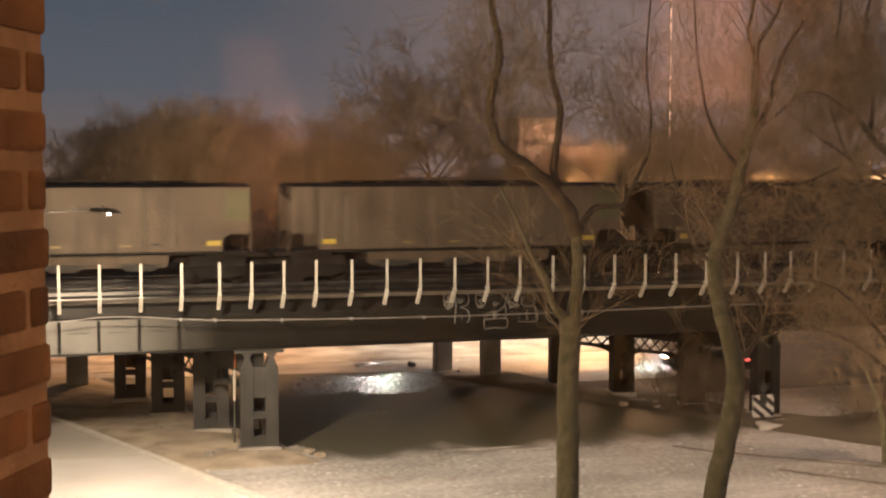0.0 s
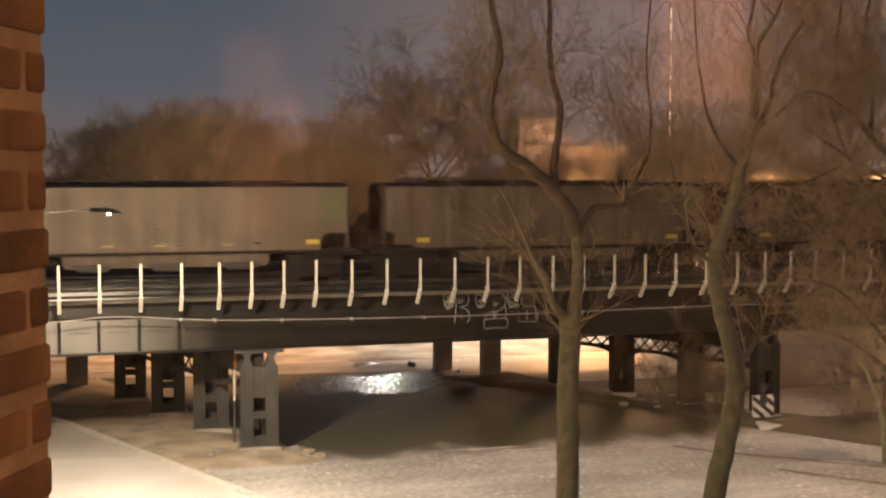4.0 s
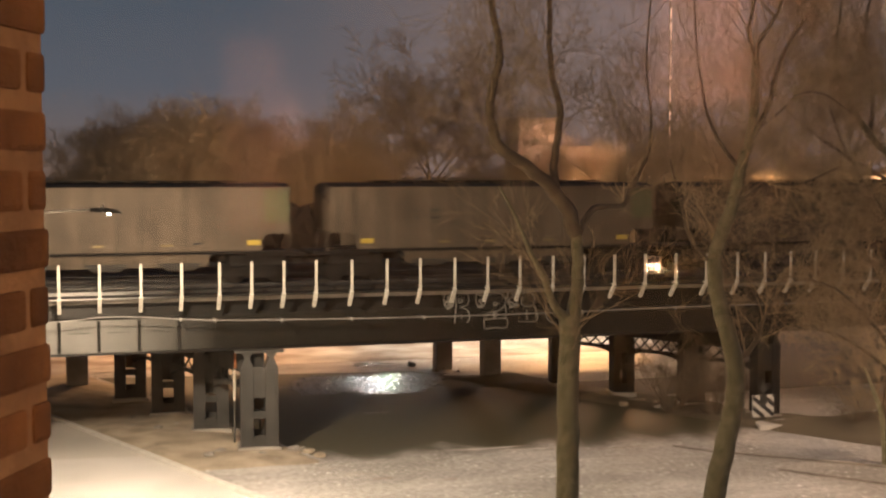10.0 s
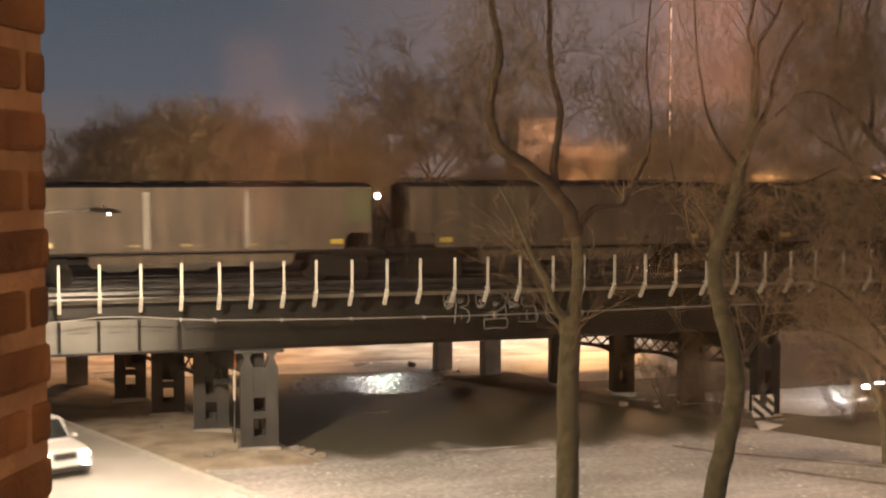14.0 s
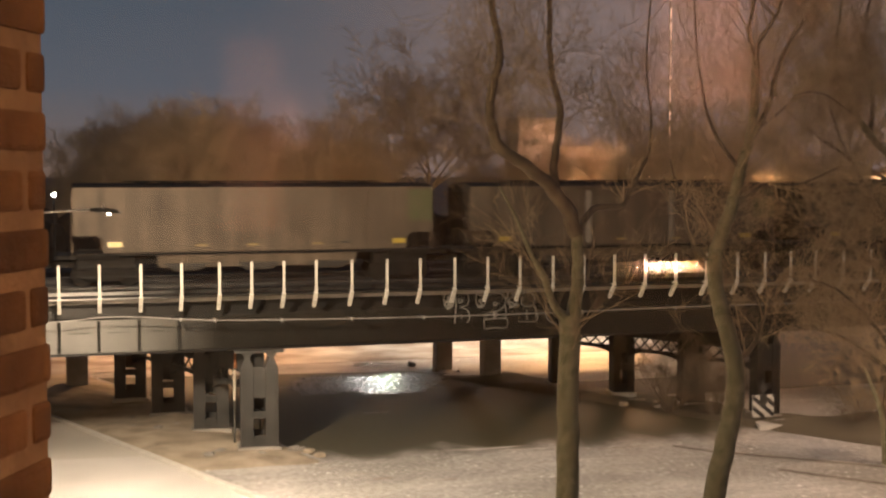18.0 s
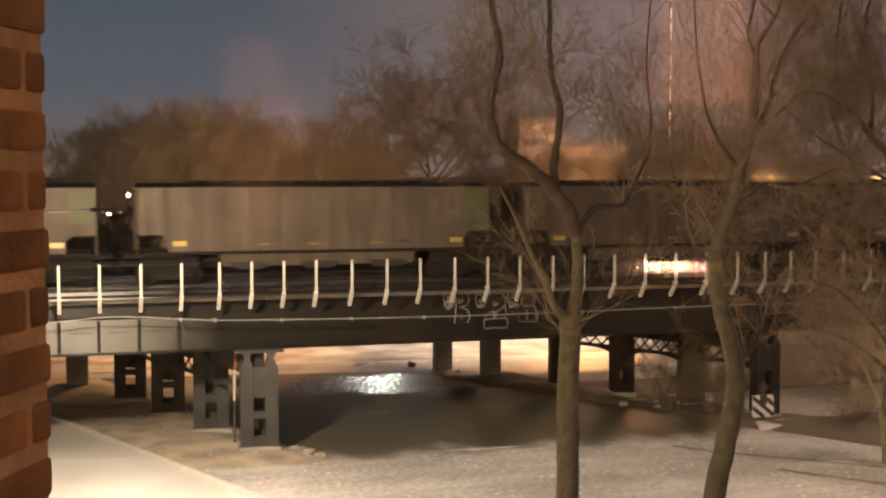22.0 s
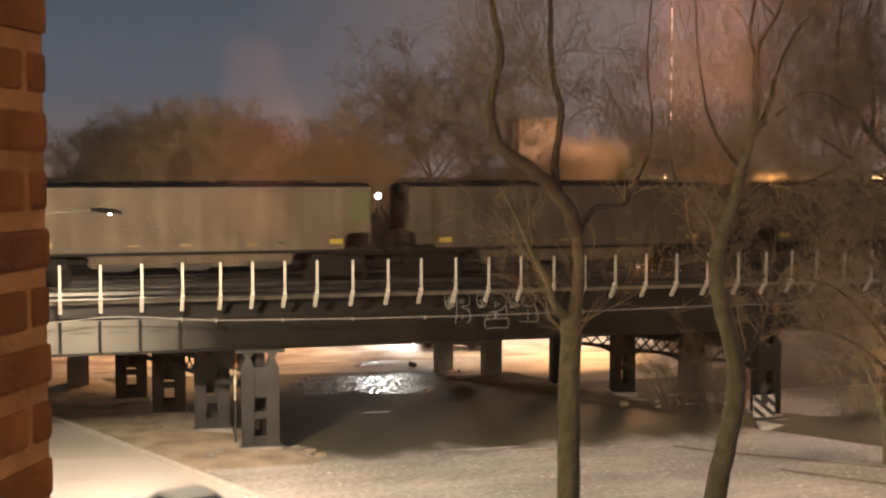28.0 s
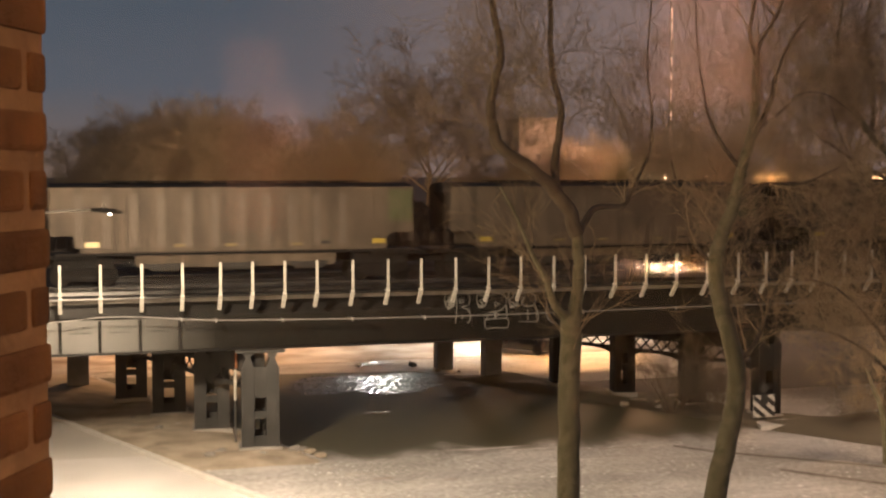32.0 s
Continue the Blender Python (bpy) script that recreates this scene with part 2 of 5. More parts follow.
# Falloff of the lamp light along x, and the walkway's shade, as colour.
WEB = falloff_steel("girder_light_falloff", (0.21, 0.205, 0.185), (0.0095, 0.0086, 0.0064), 0.5, 6.0)
WEB_TOP = falloff_steel("upper_plate_light_falloff", (0.052, 0.050, 0.046), (0.008, 0.0076, 0.0066), -1.0, 6.0)
EDGE = falloff_steel("edge_light_falloff", (0.42, 0.41, 0.38), (0.014, 0.0135, 0.012), -0.2, 4.6)
STEEL_DARK = mat("dark_old_paint_steel", (0.034, 0.035, 0.033), (0.062, 0.061, 0.056), 0.75, scale=1.5, fine=20, bump=0.3, grain=0.4, spec=0.3, streak=0.5)
POST_MAT = mat("pale_galvanised_steel", (0.44, 0.42, 0.355), (0.58, 0.56, 0.485), 0.6, scale=4, fine=40, bump=0.15, grain=0.15)
PIPE_MAT = mat("pale_pipe_coating", (0.24, 0.23, 0.21), (0.33, 0.32, 0.29), 0.6, scale=2, fine=30, bump=0.1, grain=0.15)
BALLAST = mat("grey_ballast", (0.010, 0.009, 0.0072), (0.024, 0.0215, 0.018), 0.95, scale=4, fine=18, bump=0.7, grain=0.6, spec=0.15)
RAIL_MAT = mat("polished_rail_steel", (0.40, 0.38, 0.35), (0.50, 0.48, 0.45), 0.06, 0.95, scale=3, fine=30, bump=0.0, rough_var=0.02)
RUST = mat("rusty_pipe", (0.16, 0.06, 0.025), (0.28, 0.11, 0.045), 0.85, scale=5, fine=30, bump=0.4)
TIE = mat("creosoted_timber", (0.022, 0.018, 0.014), (0.05, 0.04, 0.03), 0.9, scale=4, fine=30, bump=0.4)
HOPPER = mat("dusty_grey_car_paint", (0.066, 0.050, 0.034), (0.094, 0.073, 0.051), 0.75, scale=0.6, fine=4, bump=0.1, grain=0.3, random_part=0.10, spec=0.3, streak=0.8)
# Grime of the running gear, deepened for the shade between the cars.
HOPPER_DARK = mat("grimy_shaded_gear", (0.006, 0.0054, 0.0046), (0.015, 0.013, 0.011), 0.85, scale=3, fine=25, bump=0.4, spec=0.2)
BAY = mat("dark_hopper_steel", (0.014, 0.012, 0.009), (0.030, 0.026, 0.020), 0.8, scale=1.5, fine=8, bump=0.2)
GREEN_PATCH = mat("green_paint_patch", (0.050, 0.058, 0.020), (0.082, 0.078, 0.038), 0.7, scale=3.0, fine=8, bump=0.05)
FADED = mat("faded_lettering_paint", (0.088, 0.070, 0.050), (0.115, 0.093, 0.068), 0.8, scale=4, fine=25, bump=0.05)
PALE_RUB = mat("rubbed_pale_paint", (0.15, 0.135, 0.11), (0.20, 0.18, 0.15), 0.8, scale=4, fine=25, bump=0.05)
YELLOW = mat("yellow_reflective_strip", (0.34, 0.25, 0.04), (0.42, 0.31, 0.06), 0.35, scale=4, fine=20, bump=0.0)
DIRTY_YELLOW = mat("grimy_yellow_strip", (0.16, 0.115, 0.04), (0.22, 0.165, 0.06), 0.6, scale=4, fine=20, bump=0.0)
TAG_PAINT = mat("thin_spray_paint", (0.19, 0.186, 0.165), (0.30, 0.292, 0.26), 0.8, scale=4, fine=25, bump=0.05)
BARK = mat("grey_green_bark", (0.15, 0.14, 0.08), (0.26, 0.24, 0.15), 0.95, scale=4, fine=28, bump=1.0, grain=0.6)
# Browner than the trunk, and darkened for limbs and shrubs out of the light.
LIMB = mat("shaded_brown_bark", (0.095, 0.074, 0.050), (0.17, 0.135, 0.092), 0.95, scale=4, fine=28, bump=1.0, grain=0.6)
TWIG = mat("bare_twig_bark", (0.29, 0.22, 0.135), (0.45, 0.345, 0.21), 0.95, scale=3, fine=12, bump=0.2)
THICKET = mat("unlit_thicket", (0.008, 0.007, 0.005), (0.020, 0.016, 0.011), 0.95, scale=1.5, fine=5, bump=1.0, grain=0.5)
BRICK = mat("red_brown_brick", (0.15, 0.072, 0.033), (0.25, 0.13, 0.058), 0.92, scale=9, fine=90, bump=0.35, grain=0.35, random_part=0.28)
MORTAR = mat("sandy_mortar", (0.29, 0.185, 0.11), (0.46, 0.31, 0.19), 0.95, scale=9, fine=90, bump=0.3, grain=0.3)
WHITE_PAINT = mat("white_sign_face", (0.50, 0.48, 0.43), (0.68, 0.66, 0.60), 0.5, scale=5, fine=30, bump=0.0)
BLACK_PAINT = mat("black_sign_paint", (0.015, 0.015, 0.015), (0.03, 0.03, 0.03), 0.6, scale=5, fine=30, bump=0.0)
ROOM_PAINT = mat("cream_room_paint", (0.55, 0.47, 0.38), (0.62, 0.54, 0.44), 0.8, scale=1.0, fine=30, bump=0.1, grain=0.1)
SHADE_GLOW = glow("lampshade_glow", (1.0, 0.45, 0.28), 2.4)
PAPER_GLOW = glow("paper_shade_glow", (1.0, 0.44, 0.24), 0.75)
SCONCE_GLOW = glow("sconce_glow", (1.0, 0.50, 0.32), 1.1)
LAMP_METAL = mat("pale_lamp_aluminium", (0.45, 0.42, 0.36), (0.6, 0.57, 0.5), 0.5, 0.3, scale=4, fine=30, bump=0.1)
LAMP_GLOW = glow("lamp_lens_glow", (1.0, 0.93, 0.82), 14.0)
SODIUM_GLOW = glow("sodium_lens_glow", (1.0, 0.72, 0.45), 2.5)
HEAD_GLOW = glow("headlight_glow", (1.0, 0.95, 0.9), 14.0)
HEAD_BEAM = glow("far_headlight_glow", (1.0, 0.93, 0.88), 1700.0)
TAIL_GLOW = glow("tail_light_glow", (1.0, 0.06, 0.06), 5.0)
AMBER_GLOW = glow("amber_signal_glow", (1.0, 0.45, 0.08), 5.0)
MAST_GLOW = glow("mast_light_glow", (1.0, 0.62, 0.42), 1.1)
WINDOW_GLOW = glow("lit_window_glow", (1.0, 0.66, 0.34), 2.4)
WALL_FAR = mat("tan_far_masonry", (0.40, 0.33, 0.27), (0.52, 0.44, 0.37), 0.9, scale=0.3, fine=2, bump=0.2)
ROOF_FAR = mat("dark_roofing", (0.05, 0.045, 0.04), (0.08, 0.075, 0.07), 0.9, scale=0.5, fine=4, bump=0.2)
CAR_BLACK = mat("dark_car_paint", (0.02, 0.022, 0.025), (0.03, 0.032, 0.036), 0.3, 0.2, scale=2, fine=20, bump=0.0, coat=0.6, grain=0.1)
CAR_WHITE = mat("white_car_paint", (0.70, 0.69, 0.66), (0.76, 0.75, 0.72), 0.35, scale=2, fine=20, bump=0.0, coat=0.5, grain=0.1)
CAR_GREY = mat("grey_car_paint", (0.14, 0.15, 0.15), (0.18, 0.19, 0.19), 0.35, 0.3, scale=2, fine=20, bump=0.0, coat=0.5, grain=0.1)
CAR_SILVER = mat("silver_car_paint", (0.07, 0.07, 0.068), (0.095, 0.095, 0.092), 0.35, 0.3, scale=2, fine=20, bump=0.0, coat=0.5, grain=0.1)
CAR_GLASS = glass("tinted_car_glass")
TYRE = mat("tyre_rubber", (0.012, 0.012, 0.012), (0.025, 0.024, 0.023), 0.9, scale=5, fine=40, bump=0.2)
RIM = mat("alloy_rim", (0.35, 0.35, 0.35), (0.45, 0.45, 0.45), 0.4, 0.7, scale=5, fine=40, bump=0.05)
GRILLE = mat("black_grille_plastic", (0.015, 0.015, 0.015), (0.03, 0.03, 0.03), 0.6, scale=5, fine=40, bump=0.1)


# ---- building helpers ----
def thing(name, label, category, place=(0, 0, 0), turn=0.0, group="", kind=""):
    ob = new(name)
    ob.matrix_world = pose(*place, 0, 0, turn)
    return tagged(ob, label, category, group, kind)


def part(name, bm, material, parent=None, label="", smooth=False):
    me = bpy.data.meshes.new(name)
    bm.to_mesh(me)
    bm.free()
    me.materials.append(material)
    if smooth:
        me.polygons.foreach_set("use_smooth", [True] * len(me.polygons))
    ob = new(name, me)
    ob.parent = parent
    if label:
        tagged(ob, label)
    return ob


def again(ob, name, m, parent):
    """One more part on the same mesh, at the pose m under its parent."""
    o = new(name, ob.data)
    o.parent = parent
    o.matrix_local = m
    return o


def box(bm, c, s, rot=None, bevel=0.0):
    m = Matrix.Translation(c) @ (rot.to_4x4() if rot else Matrix.Identity(4)) @ Matrix.Diagonal((*s, 1))
    g = bmesh.ops.create_cube(bm, size=1.0, matrix=m)
    if bevel:
        edges = list({e for v in g["verts"] for e in v.link_edges})
        bmesh.ops.bevel(bm, geom=edges, offset=bevel, segments=2, affect="EDGES", profile=0.6)
    return bm


def bm_box(c, s, rot=None, bevel=0.0):
    return box(bmesh.new(), c, s, rot, bevel)


def rod(bm, p0, p1, r0, r1=None, n=8, caps=True):
    p0, p1 = Vector(p0), Vector(p1)
    d = p1 - p0
    m = Matrix.Translation((p0 + p1) / 2) @ d.to_track_quat("Z", "Y").to_matrix().to_4x4()
    bmesh.ops.create_cone(bm, cap_ends=caps, segments=n, radius1=r0, radius2=r0 if r1 is None else r1, depth=d.length, matrix=m)
    return bm


def prism(bm, outline, y0, y1):
    """An outline in x and z, made solid from y0 to y1."""
    a = [bm.verts.new((x, y0, z)) for x, z in outline]
    b = [bm.verts.new((x, y1, z)) for x, z in outline]
    bm.faces.new(a)
    bm.faces.new(b[::-1])
    n = len(a)
    for i in range(n):
        bm.faces.new((a[i], b[i], b[(i + 1) % n], a[(i + 1) % n]))
    bmesh.ops.recalc_face_normals(bm, faces=bm.faces)
    return bm


def slab(bm, outline, z0, z1):
    a = [bm.verts.new((x, y, z0)) for x, y in outline]
    b = [bm.verts.new((x, y, z1)) for x, y in outline]
    bm.faces.new(a)
    bm.faces.new(b[::-1])
    n = len(a)
    for i in range(n):
        bm.faces.new((a[i], b[i], b[(i + 1) % n], a[(i + 1) % n]))
    bmesh.ops.recalc_face_normals(bm, faces=bm.faces)
    return bm


class Tubes:
    """Collects tapered tubes and makes one mesh of them."""

    def __init__(self):
        self.v, self.f = [], []

    def add(self, pts, radii, k=5):
        base = len(self.v)
        pts = [Vector(p) for p in pts]
        for i, p in enumerate(pts):
            d = (pts[min(i + 1, len(pts) - 1)] - pts[max(i - 1, 0)]).normalized()
            u = d.orthogonal().normalized() if i == 0 else (u - d * u.dot(d)).normalized()
            w = d.cross(u)
            for j in range(k):
                a = 2 * math.pi * j / k
                self.v.append(p + (u * math.cos(a) + w * math.sin(a)) * radii[i])
        for i in range(len(pts) - 1):
            for j in range(k):
                a, b = base + i * k + j, base + i * k + (j + 1) % k
                self.f.append((a, b, b + k, a + k))

    def make(self, name, material, parent=None, label="", smooth=True):
        me = bpy.data.meshes.new(name)
        me.from_pydata(self.v, [], self.f)
        me.materials.append(material)
        if smooth:
            me.polygons.foreach_set("use_smooth", [True] * len(me.polygons))
        ob = new(name, me)
        ob.parent = parent
        if label:
            tagged(ob, label)
        return ob


def smooth_path(pts, per=5):
    """A rounded path through a few control points."""
    pts = [Vector(p) for p in pts]
    out = []
    for i in range(len(pts) - 1):
        p0, p1, p2, p3 = pts[max(i - 1, 0)], pts[i], pts[i + 1], pts[min(i + 2, len(pts) - 1)]
        for j in range(per):
            t = j / per
            out.append(0.5 * (2 * p1 + (p2 - p0) * t + (2 * p0 - 5 * p1 + 4 * p2 - p3) * t * t + (3 * p1 - p0 - 3 * p2 + p3) * t ** 3))
    out.append(pts[-1])
    return out


def sprout(rng, tubes, p, d, length, radius, depth, spread=0.7, lift=0.15, kids=4, k=4, bend=0.18, low=0.003):
    """A branch with side branches, down to twigs."""
    n = 4 if depth > 1 else 3
    pts, rad = [p.copy()], [radius]
    q, e = p.copy(), d.normalized()
    for i in range(n):
        e = (e + Vector((rng.gauss(0, bend), rng.gauss(0, bend), rng.gauss(0, bend) + lift * 0.3))).normalized()
        q = q + e * (length / n)
        pts.append(q.copy())
        rad.append(max(low, radius * (1 - 0.75 * (i + 1) / n)))
    tubes.add(pts, rad, k if depth > 1 else 3)
    if depth <= 0:
        return
    for i in range(kids):
        at = rng.uniform(0.25, 1.0) * n
        j = min(n - 1, int(at))
        o = pts[j].lerp(pts[j + 1], at - j)
        axis = (pts[j + 1] - pts[j]).normalized()
        side = Vector((rng.gauss(0, 1), rng.gauss(0, 1), rng.gauss(0, 1))).cross(axis).normalized()
        nd = axis * (1 - spread * 0.5) + side * spread + Vector((0, 0, lift))
        sprout(rng, tubes, o, nd, length * rng.uniform(0.45, 0.75), max(low, rad[j] * 0.6), depth - 1, spread, lift, kids, k, bend, low)


# ---- ground and roads ----
def sheet(name, outline, z, material, label, cut=0):
    bm = bmesh.new()
    slab(bm, outline, z - 0.3, z)
    if cut:
        bmesh.ops.subdivide_edges(bm, edges=bm.edges[:], cuts=cut, use_grid_fill=True)
    return tagged(part(name, bm, material), label, "", "", "structure")


def kerb_x(y):
    return 3.55 - 0.40 * (y - 50.0)


def bent_a(y):
    return 7.5 - 0.34 * (y - 51.0)


def bent_b(y):
    return 30.6 - 0.545 * (y - 51.5)


bm = bmesh.new()
vs = [bm.verts.new(p) for p in ((-2500, -1500, 0), (2500, -1500, 0), (2500, 3500, 0), (-2500, 3500, 0))]
bm.faces.new(vs)
tagged(part("ground", bm, GROUND), "bare brown winter ground reaching the horizon", "", "", "structure")
sheet("road", [(-60, 8), (90, 8), (90, 50), (46, 50), (36.5, 74), (46, 104), (-60, 104)], 0.004, ASPHALT, "grey salted asphalt roadway under the rail bridge")
sheet("road_oncoming", [(kerb_x(15) - 9, 15), (kerb_x(15), 15), (kerb_x(90), 90), (kerb_x(90) - 9, 90)], 0.010, ASPHALT_SALT, "pale dry salted asphalt road with the oncoming lanes")
# Greyer sheet from the bridge's shadow line on: the shadow is painted.
sheet("road_oncoming_sheltered", [(kerb_x(51.7) - 9, 52.6), (kerb_x(51.4), 51.4), (kerb_x(72), 72), (kerb_x(72) - 9, 72)], 0.016, ASPHALT_SHADED, "grey road under the bridge with the bridge shadow in its colour")
sheet("road_sheltered", [(bent_a(45.0) + 1.4, 45.0), (bent_b(45.0) - 2.7, 45.0), (bent_b(70) - 1.5, 69.5), (bent_a(72) + 1.4, 72)], 0.010, ASPHALT_EDGE, "dry asphalt under the bridge, its shade put into the dark colour")
# Dark sheet that dims the far lane: shade under the bridge as colour.
sheet("road_lane_sheltered", [(bent_b(58.5) + 1.0, 58.5), (60, 58.5), (60, 74), (37.5, 74), (32.5, 63.5), (bent_b(63.5) + 1.0, 63.5)], 0.014, DRY, "far lane under the bridge, its shade put into the dark colour")


def blob(cx, cy, rx, ry, seed, n=44, rough=0.35):
    """An uneven rounded outline."""
    out = []
    for i in range(n):
        a = 2 * math.pi * i / n
        k = 1 + rough * noise.noise((math.cos(a) * 1.6 + seed, math.sin(a) * 1.6, seed * 0.7)) + rough * 0.5 * noise.noise((math.cos(a) * 5, math.sin(a) * 5 + seed, 0.3))
        out.append((cx + rx * k * math.cos(a), cy + ry * k * math.sin(a)))
    return out


sheet("road_wet", blob(15.3, 66.4, 4.2, 2.5, 2, 60, 0.8), 0.020, WET, "wet shining asphalt under the bridge")
sheet("road_puddle", blob(17.1, 72.9, 1.1, 0.45, 5, 44, 0.8), 0.021, WET, "thin wet patch beyond the bridge")
sheet("road_puddle", blob(13.9, 57.9, 0.6, 0.12, 7), 0.021, WET, "small wet patch under the bridge")
for cx, cy, rx, ry, sd in ((16.2, 49.0, 1.5, 0.16, 3), (17.9, 48.4, 0.9, 0.12, 4), (10.3, 46.1, 0.5, 0.10, 5), (11.2, 45.2, 0.35, 0.12, 6), (13.0, 44.4, 0.8, 0.10, 8), (18.5, 46.0, 1.2, 0.10, 9), (9.4, 47.3, 0.3, 0.10, 10), (21.0, 47.6, 1.0, 0.09, 11)):
    sheet("frost_streak", blob(cx, cy, rx, ry, sd, 40, 0.9), 0.012, FROST, "thin white frost streak on the roadway")
for seam in (((23.9, 47.5), (24.8, 46.2), (30.0, 41.7), (36.0, 36.4)), ((25.8, 42.5), (28.3, 39.4), (31.5, 35.6))):
    sheet("road_seam", [(x, y) for x, y in seam] + [(x - 0.16, y - 0.34) for x, y in seam[::-1]], 0.013, SEAM, "dark worn seam across the frosty road")
sheet("pavement", [(-40, 74), (36.5, 74), (44, 100), (-40, 100)], 0.018, FROST, "pale frosty pavement beyond the bridge")


def mound(name, left, right, y0, y1, material, label, height=0.28, seed=1):
    rng = random.Random(seed)
    bm = bmesh.new()
    nx, ny = 14, int((y1 - y0) / 0.5)
    grid = []
    for j in range(ny + 1):
        y = y0 + (y1 - y0) * j / ny
        row = []
        for i in range(nx + 1):
            u = i / nx
            x = left(y) + (right(y) - left(y)) * u
            edge = min(u, 1 - u, j / ny * 6, (1 - j / ny) * 6)
            z = 0.02 + height * min(1, edge * 5) * (0.55 + 0.9 * noise.noise((x * 0.5, y * 0.5, seed))) + rng.uniform(0, 0.03) * min(1, edge * 9)
            row.append(bm.verts.new((x + 0.12 * noise.noise((x, y, 3.0)), y, max(0.02, z) if edge > 0 else -0.02)))
        grid.append(row)
    for j in range(ny):
        for i in range(nx):
            bm.faces.new((grid[j][i], grid[j][i + 1], grid[j + 1][i + 1], grid[j + 1][i]))
    return tagged(part(name, bm, material, smooth=True), label, "", "", "structure")


mound("median_dirt", lambda y: kerb_x(y) + 0.22, lambda y: bent_a(y) + 1.3, 48.2, 74, SAND, "sandy dirt heaped on the median round the bridge columns", 0.22, 2)
mound("verge_dirt", lambda y: bent_b(y) - 2.6, lambda y: bent_b(y) + 1.6, 48.0, 67.5, GROUND, "dark dirt verge round the second row of columns", 0.3, 5)
mound("bank_dirt", lambda y: 28.9 - 0.6 * (y - 49.5), lambda y: 39.2 - 0.75 * (y - 48.0), 36, 50.5, GROUND, "brown planted bank beside the far lane", 0.5, 8)


def kerb(line, y0, y1, step, group):
    unit = bm_box((0, 0, 0), (0.20, step - 0.015, 0.24), bevel=0.02)
    proto = None
    y = y0
    while y < y1:
        a = math.degrees(math.atan2(-(line(y + step) - line(y)), step))
        if proto is None:
            proto = part("kerb", unit, KERB)
            o = proto
        else:
            o = new("kerb", proto.data)
        o.matrix_world = pose((line(y) + line(y + step)) / 2, y + step / 2, 0.05, 0, 0, a)
        tagged(o, "pale concrete kerb stone along the road edge", "kerb", group)
        y += step * math.cos(radians(a))


kerb(lambda y: kerb_x(y) + 0.1, 36.0, 73.0, 1.8, "kerb stones of the median")


sheet("gutter", [(kerb_x(37) + 0.22, 37), (kerb_x(37) + 0.44, 37), (kerb_x(45.0) + 0.40, 45.0), (kerb_x(45.4) + 0.22, 45.4)], 0.019, DRY, "dark strip beside the kerb")


# ---- rail bridge ----
DECK = 6.45
RAIL = 6.65
X0, X1 = -14.0, 52.0


def bridge():
    b = thing("rail_bridge", "grey riveted steel girder railway bridge on column bents", "bridge")
    L, cx = X1 - X0, (X0 + X1) / 2
    part("deck", bm_box((cx, 60.6, 6.30), (L, 20.0, 0.28)), CONCRETE, b, "concrete deck slab")
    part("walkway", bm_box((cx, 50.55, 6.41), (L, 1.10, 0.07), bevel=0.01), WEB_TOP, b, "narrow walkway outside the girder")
    part("deck_edge", bm_box((cx, 49.97, 6.41), (L, 0.06, 0.06), bevel=0.01), EDGE, b, "steel edge strip with the light's falloff in its colour")
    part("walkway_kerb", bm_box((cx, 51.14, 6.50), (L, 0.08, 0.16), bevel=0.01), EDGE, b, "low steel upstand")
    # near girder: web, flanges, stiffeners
    part("web", bm_box((cx, 51.25, 4.86), (L, 0.05, 1.41)), WEB, b, "girder web with the light's falloff painted pale to dark")
    part("upper_web", bm_box((cx, 51.23, 5.87), (L, 0.05, 0.62)), WEB_TOP, b, "upper plate under the walkway, shade put into its dark colour")
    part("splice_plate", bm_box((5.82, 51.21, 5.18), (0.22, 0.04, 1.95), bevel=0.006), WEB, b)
    for z, h in ((6.18, 0.06), (4.17, 0.07)):
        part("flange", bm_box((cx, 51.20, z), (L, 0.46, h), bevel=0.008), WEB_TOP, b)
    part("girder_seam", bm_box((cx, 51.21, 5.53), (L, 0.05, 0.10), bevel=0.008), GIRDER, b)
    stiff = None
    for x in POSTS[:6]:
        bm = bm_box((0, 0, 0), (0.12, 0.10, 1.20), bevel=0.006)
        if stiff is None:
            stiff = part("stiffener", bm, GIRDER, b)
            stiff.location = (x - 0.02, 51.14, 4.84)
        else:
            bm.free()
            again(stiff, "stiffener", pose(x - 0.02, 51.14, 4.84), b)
    # inner girders
    for y in (55.0, 59.5, 64.0, 70.4):
        part("inner_girder", bm_box((cx, y, 5.2), (L, 0.35, 1.95)), STEEL_DARK, b)
    # slotted plates on the lit panels
    for x in (0.55, 2.05, 3.55, 5.05):
        bm = bmesh.new()
        for j in range(4):
            box(bm, (x - 0.36 + 0.24 * j, 51.217, 5.17), (0.11, 0.012, 0.025))
            box(bm, (x - 0.36 + 0.24 * j, 51.217, 5.10), (0.07, 0.012, 0.02))
        box(bm, (x, 51.215, 4.98), (0.80, 0.016, 0.035))
        part("stamped_plate", bm, STEEL_DARK, b, "dark row of small slots over a ledge")
    return b


POSTS = [-3.1, -1.62, -0.16, 1.31, 2.83, 4.35, 5.79, 7.03, 8.29, 9.57, 11.01, 12.45, 13.83, 15.29, 16.7, 18.1, 19.56, 20.95, 22.34, 23.76, 25.19, 26.65, 28.15, 29.51, 30.78, 32.03, 33.45, 34.85, 36.3, 37.8, 39.3]
the_bridge = bridge()


